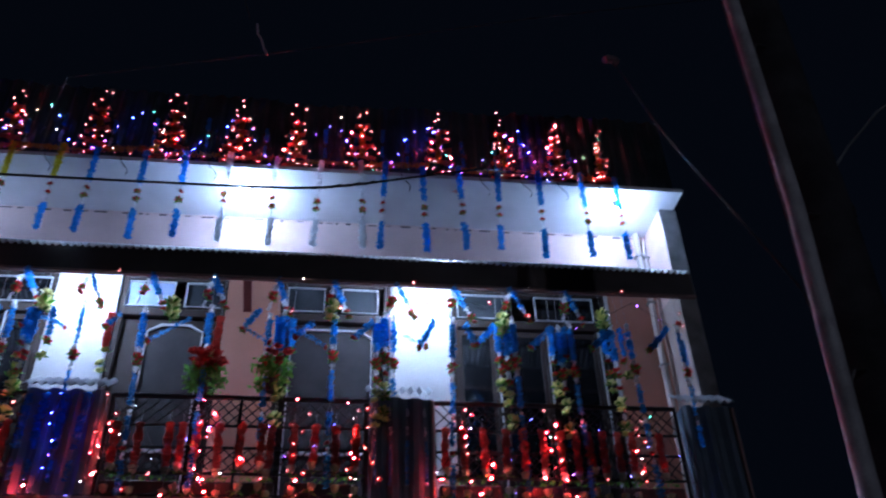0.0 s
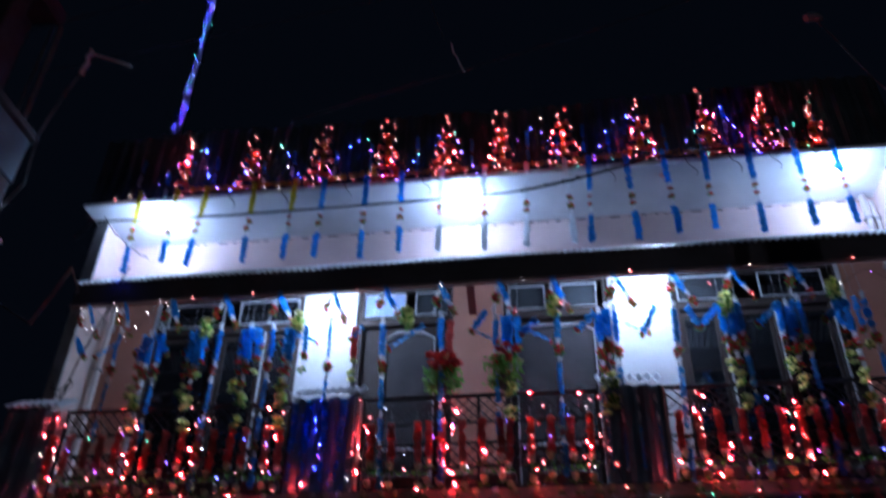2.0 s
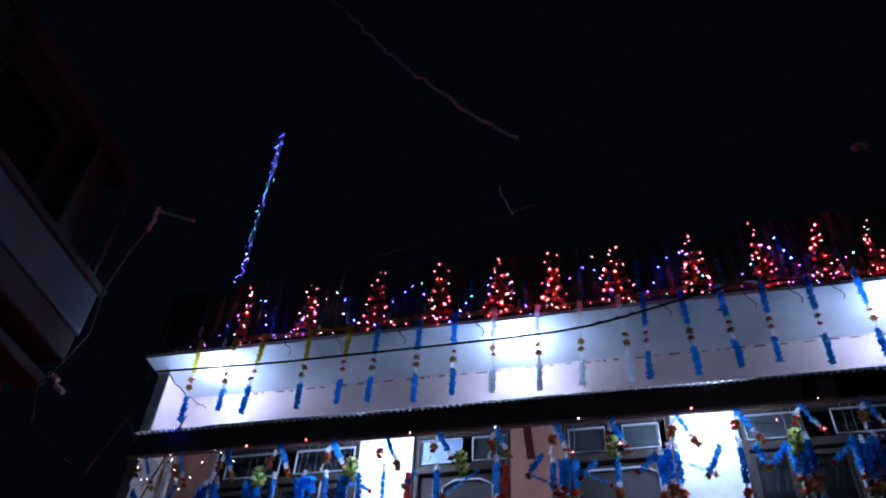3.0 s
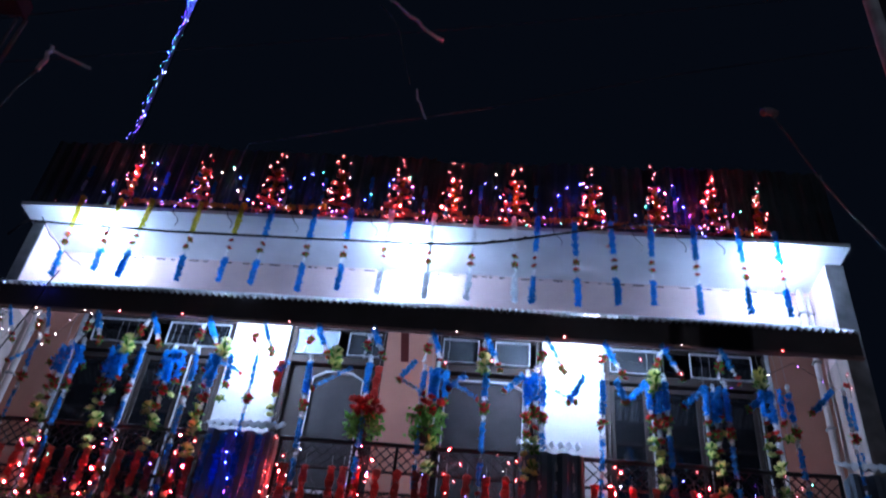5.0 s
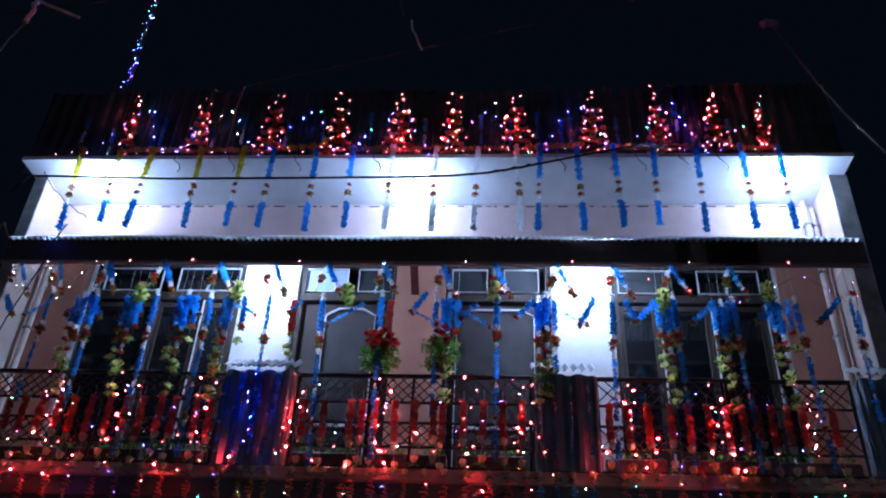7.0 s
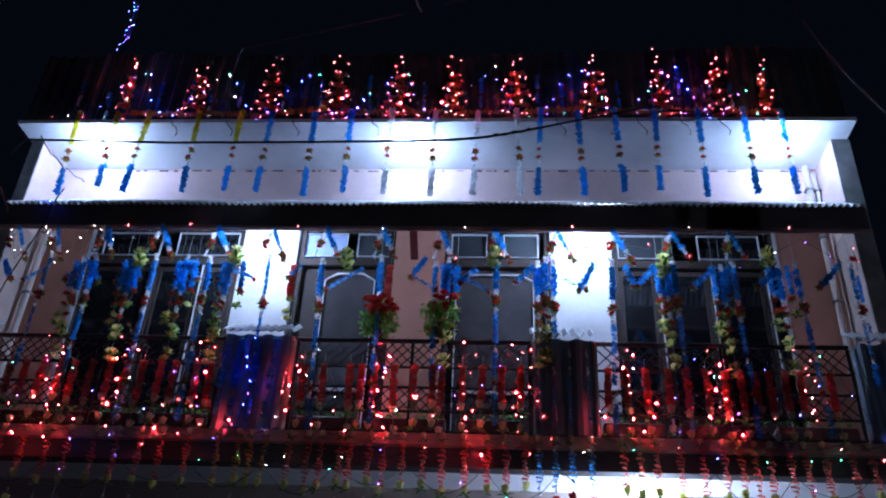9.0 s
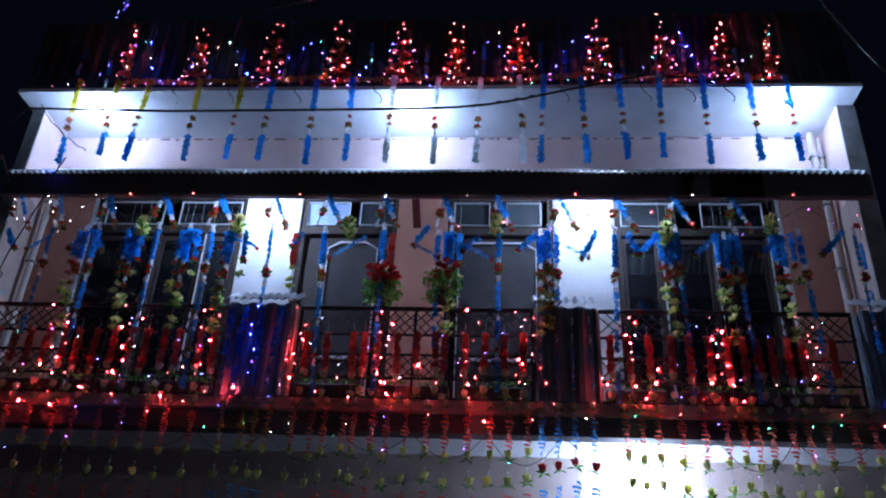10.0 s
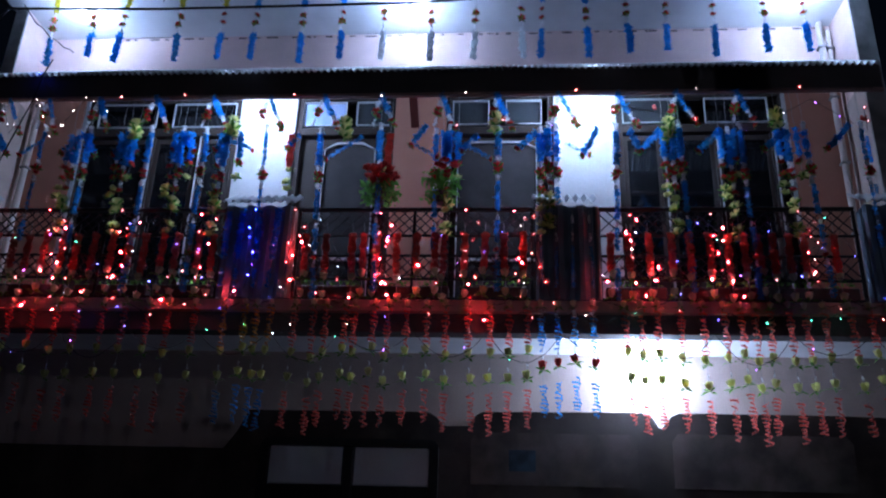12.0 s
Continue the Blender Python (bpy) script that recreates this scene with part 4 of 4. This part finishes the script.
def cable(points, r, mat, label):
    return tagged(part("cable", tube(points, r, 6), mat), label, "cable")


cable([(-5.40, 5.6, 8.15), (-4.94, 5.2, 8.07), (-3.1, 5.2, 8.015), (-1.7, 5.2, 8.02), (-0.35, 5.2, 8.03), (0.35, 5.2, 8.05), (0.75, 5.2, 8.09), (1.15, 5.2, 8.17), (1.75, 5.2, 8.32), (2.6, 5.25, 8.56), (3.4, 5.7, 8.9)], 0.015, "cable", "black sagging cable before the roof slab")
cable(sag((0.55, 5.19, 8.06), (1.35, 5.19, 8.22), 0.015, 18, 0.022, 2), 0.011, "cable", "tape-wrapped joint of the black cable")
cable(sag((-5.30, 5.85, 8.75), (-4.45, 5.9, 7.95), 0.12, 12, 0.02, 3), 0.007, "cable", "thin wire drooping at the roof's corner")
cable([(-4.30, 5.3, 7.4), (-4.37, 5.3, 7.2), (-4.40, 5.28, 6.85), (-4.62, 5.3, 6.1), (-4.70, 5.3, 5.6)], 0.008, "cable", "thin black wire hanging down past the awning")
cable([(-5.5, 4.5, 19.5)] + sag((-2.91, 4.5, 15.2), (0.02, 4.5, 10.99), 0.25, 30, 0.035, 5), 0.026, "conduit", "pale frayed wire hanging in the night sky")
cable(sag((-0.22, 4.5, 9.99), (-0.05, 4.5, 9.47), 0.0, 6, 0.02, 6), 0.013, "conduit", "loose end of a pale wire")
cable([(-2.9, 5.93, 9.3), (-2.2, 4.6, 8.98), (0.77, 4.5, 9.73), (3.3, 4.5, 10.55), (5.17, 4.5, 11.07), (9.0, 4.5, 12.1)], 0.006, "dimcable", "dim wire crossing before the roof fence")
cable(sag((-9.0, 4.5, 10.5), (9.0, 4.5, 14.95), 0.0, 12, 0.0), 0.007, "dimcable", "dim wire high in the night sky")
cable(sag((-6.0, 4.5, 10.2), (9.0, 4.5, 13.1), 0.12, 16, 0.0), 0.005, "dimcable", "dim wire crossing the night sky")
cable([(-0.92, 4.5, 11.78), (-0.72, 4.5, 11.5), (-0.59, 4.5, 11.25), (-0.47, 4.5, 10.7), (-0.31, 4.5, 10.1)], 0.008, "palecable", "thin strand hanging from a frayed wire")
cable([(4.20, 4.5, 9.80), (4.32, 4.5, 9.51), (4.57, 4.5, 8.80), (4.82, 4.5, 8.25), (5.07, 4.5, 7.80), (5.15, 4.5, 7.65)], 0.009, "dimcable", "grey drop wire running down from an insulator")
# Rest of the same wire, black where it fades from the light.
cable([(5.15, 4.5, 7.65), (5.9, 4.7, 6.6), (6.6, 5.6, 6.0), (6.5, 5.8, 0.0)], 0.011, "cable", "lower end of the drop wire, coloured dark as if unlit")
ins = tagged(part("insulator", tube([(4.10, 4.5, 9.83), (4.14, 4.5, 9.86), (4.22, 4.5, 9.85), (4.26, 4.5, 9.80)], 0.05, 8), "palecable"), "pale insulator on the wire in the night sky", "insulator")

cable(sag((-4.86, 5.3, 5.85), (-4.62, 5.3, 5.80), 0.16, 16, 0.02, 15) + sag((-4.64, 5.3, 5.86), (-4.84, 5.28, 5.78), 0.10, 12, 0.02, 16), 0.008, "cable", "tangled loop of black wire at the balcony's end")
for i, x in enumerate((-3.35, -2.62, -1.75, -0.72, 1.62, 2.62, 3.15, 3.62, 4.15)):
    cable([(x, 5.585, 8.70), (x + 0.02, 5.575, 8.62), (x + 0.09, 5.57, 8.56 - 0.02 * (i % 3)), (x + 0.12, 5.57, 8.48), (x + 0.10, 5.575, 8.42)], 0.005, "cable", "short end of light wire curling under the roof slab")

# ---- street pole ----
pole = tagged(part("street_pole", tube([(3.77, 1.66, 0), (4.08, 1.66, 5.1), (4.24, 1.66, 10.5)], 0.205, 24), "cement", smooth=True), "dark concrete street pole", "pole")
part("conduit", tube([(3.44, 1.40, 0), (3.605, 1.40, 3.2), (3.74, 1.40, 5.0), (3.80, 1.40, 7.1), (3.89, 1.40, 10.2)], 0.054, 12), "poleconduit", pole, "grey conduit strapped to the pole", True)
for z in (3.9, 5.0, 6.6):
    x = 3.80 + 0.047 * z
    part("strap", tube([(x - 0.24, 1.47, z - 0.10), (x - 0.2, 1.45, z - 0.02), (x - 0.05, 1.52, z + 0.03), (x + 0.18, 1.6, z)], 0.012, 6), "cable", pole)
cable([(4.23, 1.6, 5.40), (4.29, 1.6, 5.55), (4.45, 1.6, 5.75), (4.80, 1.6, 6.12), (5.8, 1.3, 6.8), (9.5, 0.2, 7.2)], 0.011, "palecable", "pale wire leading away from the street pole")
cable(sag((4.12, 1.55, 5.55), (4.22, 1.5, 5.05), 0.0, 8, 0.03, 9), 0.012, "cable", "coil of wire hanging on the street pole")

# Added lamp, never in view: fills the facade's front, wires and pole with light.
fill_lamp = tagged(part("fill_lamp", tube([(5.9, -8.0, 0), (5.9, -8.0, 6.2), (5.85, -7.9, 6.5), (5.5, -7.2, 6.62)], 0.06, 10), "conduit"), "unseen steel lamp with a bare bulb, added as front fill", "street lamp")
part("holder", tube([(5.5, -7.2, 6.64), (5.5, -7.2, 6.5)], 0.05, 10), "iron", fill_lamp, "dark lamp holder")
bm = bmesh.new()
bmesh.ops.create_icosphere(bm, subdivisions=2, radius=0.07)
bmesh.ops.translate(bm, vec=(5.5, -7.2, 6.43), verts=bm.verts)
part("bulb", bm, "bulb4", fill_lamp, "glowing cool white bulb", True)

# ---- neighbouring house ----
nb = empty("neighbour_house", pose(0, 0, 0), "dark unlit neighbouring house with a blue balcony parapet", "house")
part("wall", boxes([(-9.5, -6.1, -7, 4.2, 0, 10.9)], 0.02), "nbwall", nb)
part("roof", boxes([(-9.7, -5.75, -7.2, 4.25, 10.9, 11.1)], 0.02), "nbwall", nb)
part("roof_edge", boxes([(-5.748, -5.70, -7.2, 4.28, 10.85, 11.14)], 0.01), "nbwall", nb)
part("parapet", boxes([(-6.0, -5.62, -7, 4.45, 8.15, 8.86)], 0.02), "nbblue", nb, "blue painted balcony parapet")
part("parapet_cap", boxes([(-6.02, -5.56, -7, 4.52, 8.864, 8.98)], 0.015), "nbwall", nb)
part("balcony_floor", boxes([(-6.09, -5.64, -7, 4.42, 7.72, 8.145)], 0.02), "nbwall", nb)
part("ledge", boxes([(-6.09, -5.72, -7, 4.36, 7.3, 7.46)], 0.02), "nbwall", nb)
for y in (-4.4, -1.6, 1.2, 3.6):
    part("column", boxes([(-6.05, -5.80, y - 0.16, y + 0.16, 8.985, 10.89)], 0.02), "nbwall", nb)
for y in (-3.0, -0.2, 2.4):
    w = part("window", boxes([(-6.10, -6.07, y - 0.6, y + 0.6, 9.1, 10.6)]), "glass", nb)
    part("frame", boxes([(-6.095, -6.04, y - 0.66, y - 0.6, 9.04, 10.66), (-6.095, -6.04, y + 0.6, y + 0.66, 9.04, 10.66), (-6.095, -6.04, y - 0.6, y + 0.6, 10.6, 10.66), (-6.095, -6.04, y - 0.6, y + 0.6, 9.04, 9.1)], 0.004), "frame", w)
for y, z in ((4.30, 7.46), (4.46, 7.40)):
    part("insulator", tube([(-5.66, y, z), (-5.60, y + 0.02, z - 0.04), (-5.52, y + 0.02, z - 0.10)], 0.035, 8), "conduit", nb, "pale porcelain insulator")
part("downpipe", tube([(-5.74, 4.32, 10.9), (-5.74, 4.32, 9.0)], 0.03, 8), "palecable", nb, "grey downpipe at the corner")
part("downpipe", tube([(-5.86, 4.30, 10.9), (-5.86, 4.30, 9.0)], 0.022, 8), "palecable", nb, "grey downpipe at the corner")
# End of the grey loop, black in colour so lamplight barely shows on it.
cable([(-4.12, 4.0, 6.50), (-4.7, 5.0, 6.9), (-5.2, 5.7, 7.3), (-5.41, 5.94, 7.5)], 0.010, "cable", "upper end of the looping cable, blackened to look unlit")
cable([(-4.84, 4.0, 9.9), (-4.7, 4.0, 9.82), (-4.5, 4.0, 9.72), (-4.23, 4.0, 9.58)], 0.02, "conduit", "pale wire end leaving a bracket")
cable(sag((-4.86, 4.0, 9.95), (-4.86, 4.0, 9.5), 0.0, 8, 0.03, 12), 0.03, "conduit", "pale looped wire hanging at a bracket")
cable([(-4.86, 4.0, 9.6), (-5.01, 4.0, 9.19), (-5.15, 4.0, 8.5), (-5.08, 4.0, 7.74), (-5.3, 4.0, 7.3), (-5.47, 4.0, 7.04), (-5.3, 4.0, 6.5), (-4.92, 4.0, 6.17), (-4.39, 4.0, 5.83), (-4.12, 4.0, 6.50)], 0.013, "dimcable", "grey cable looping down the neighbouring house")
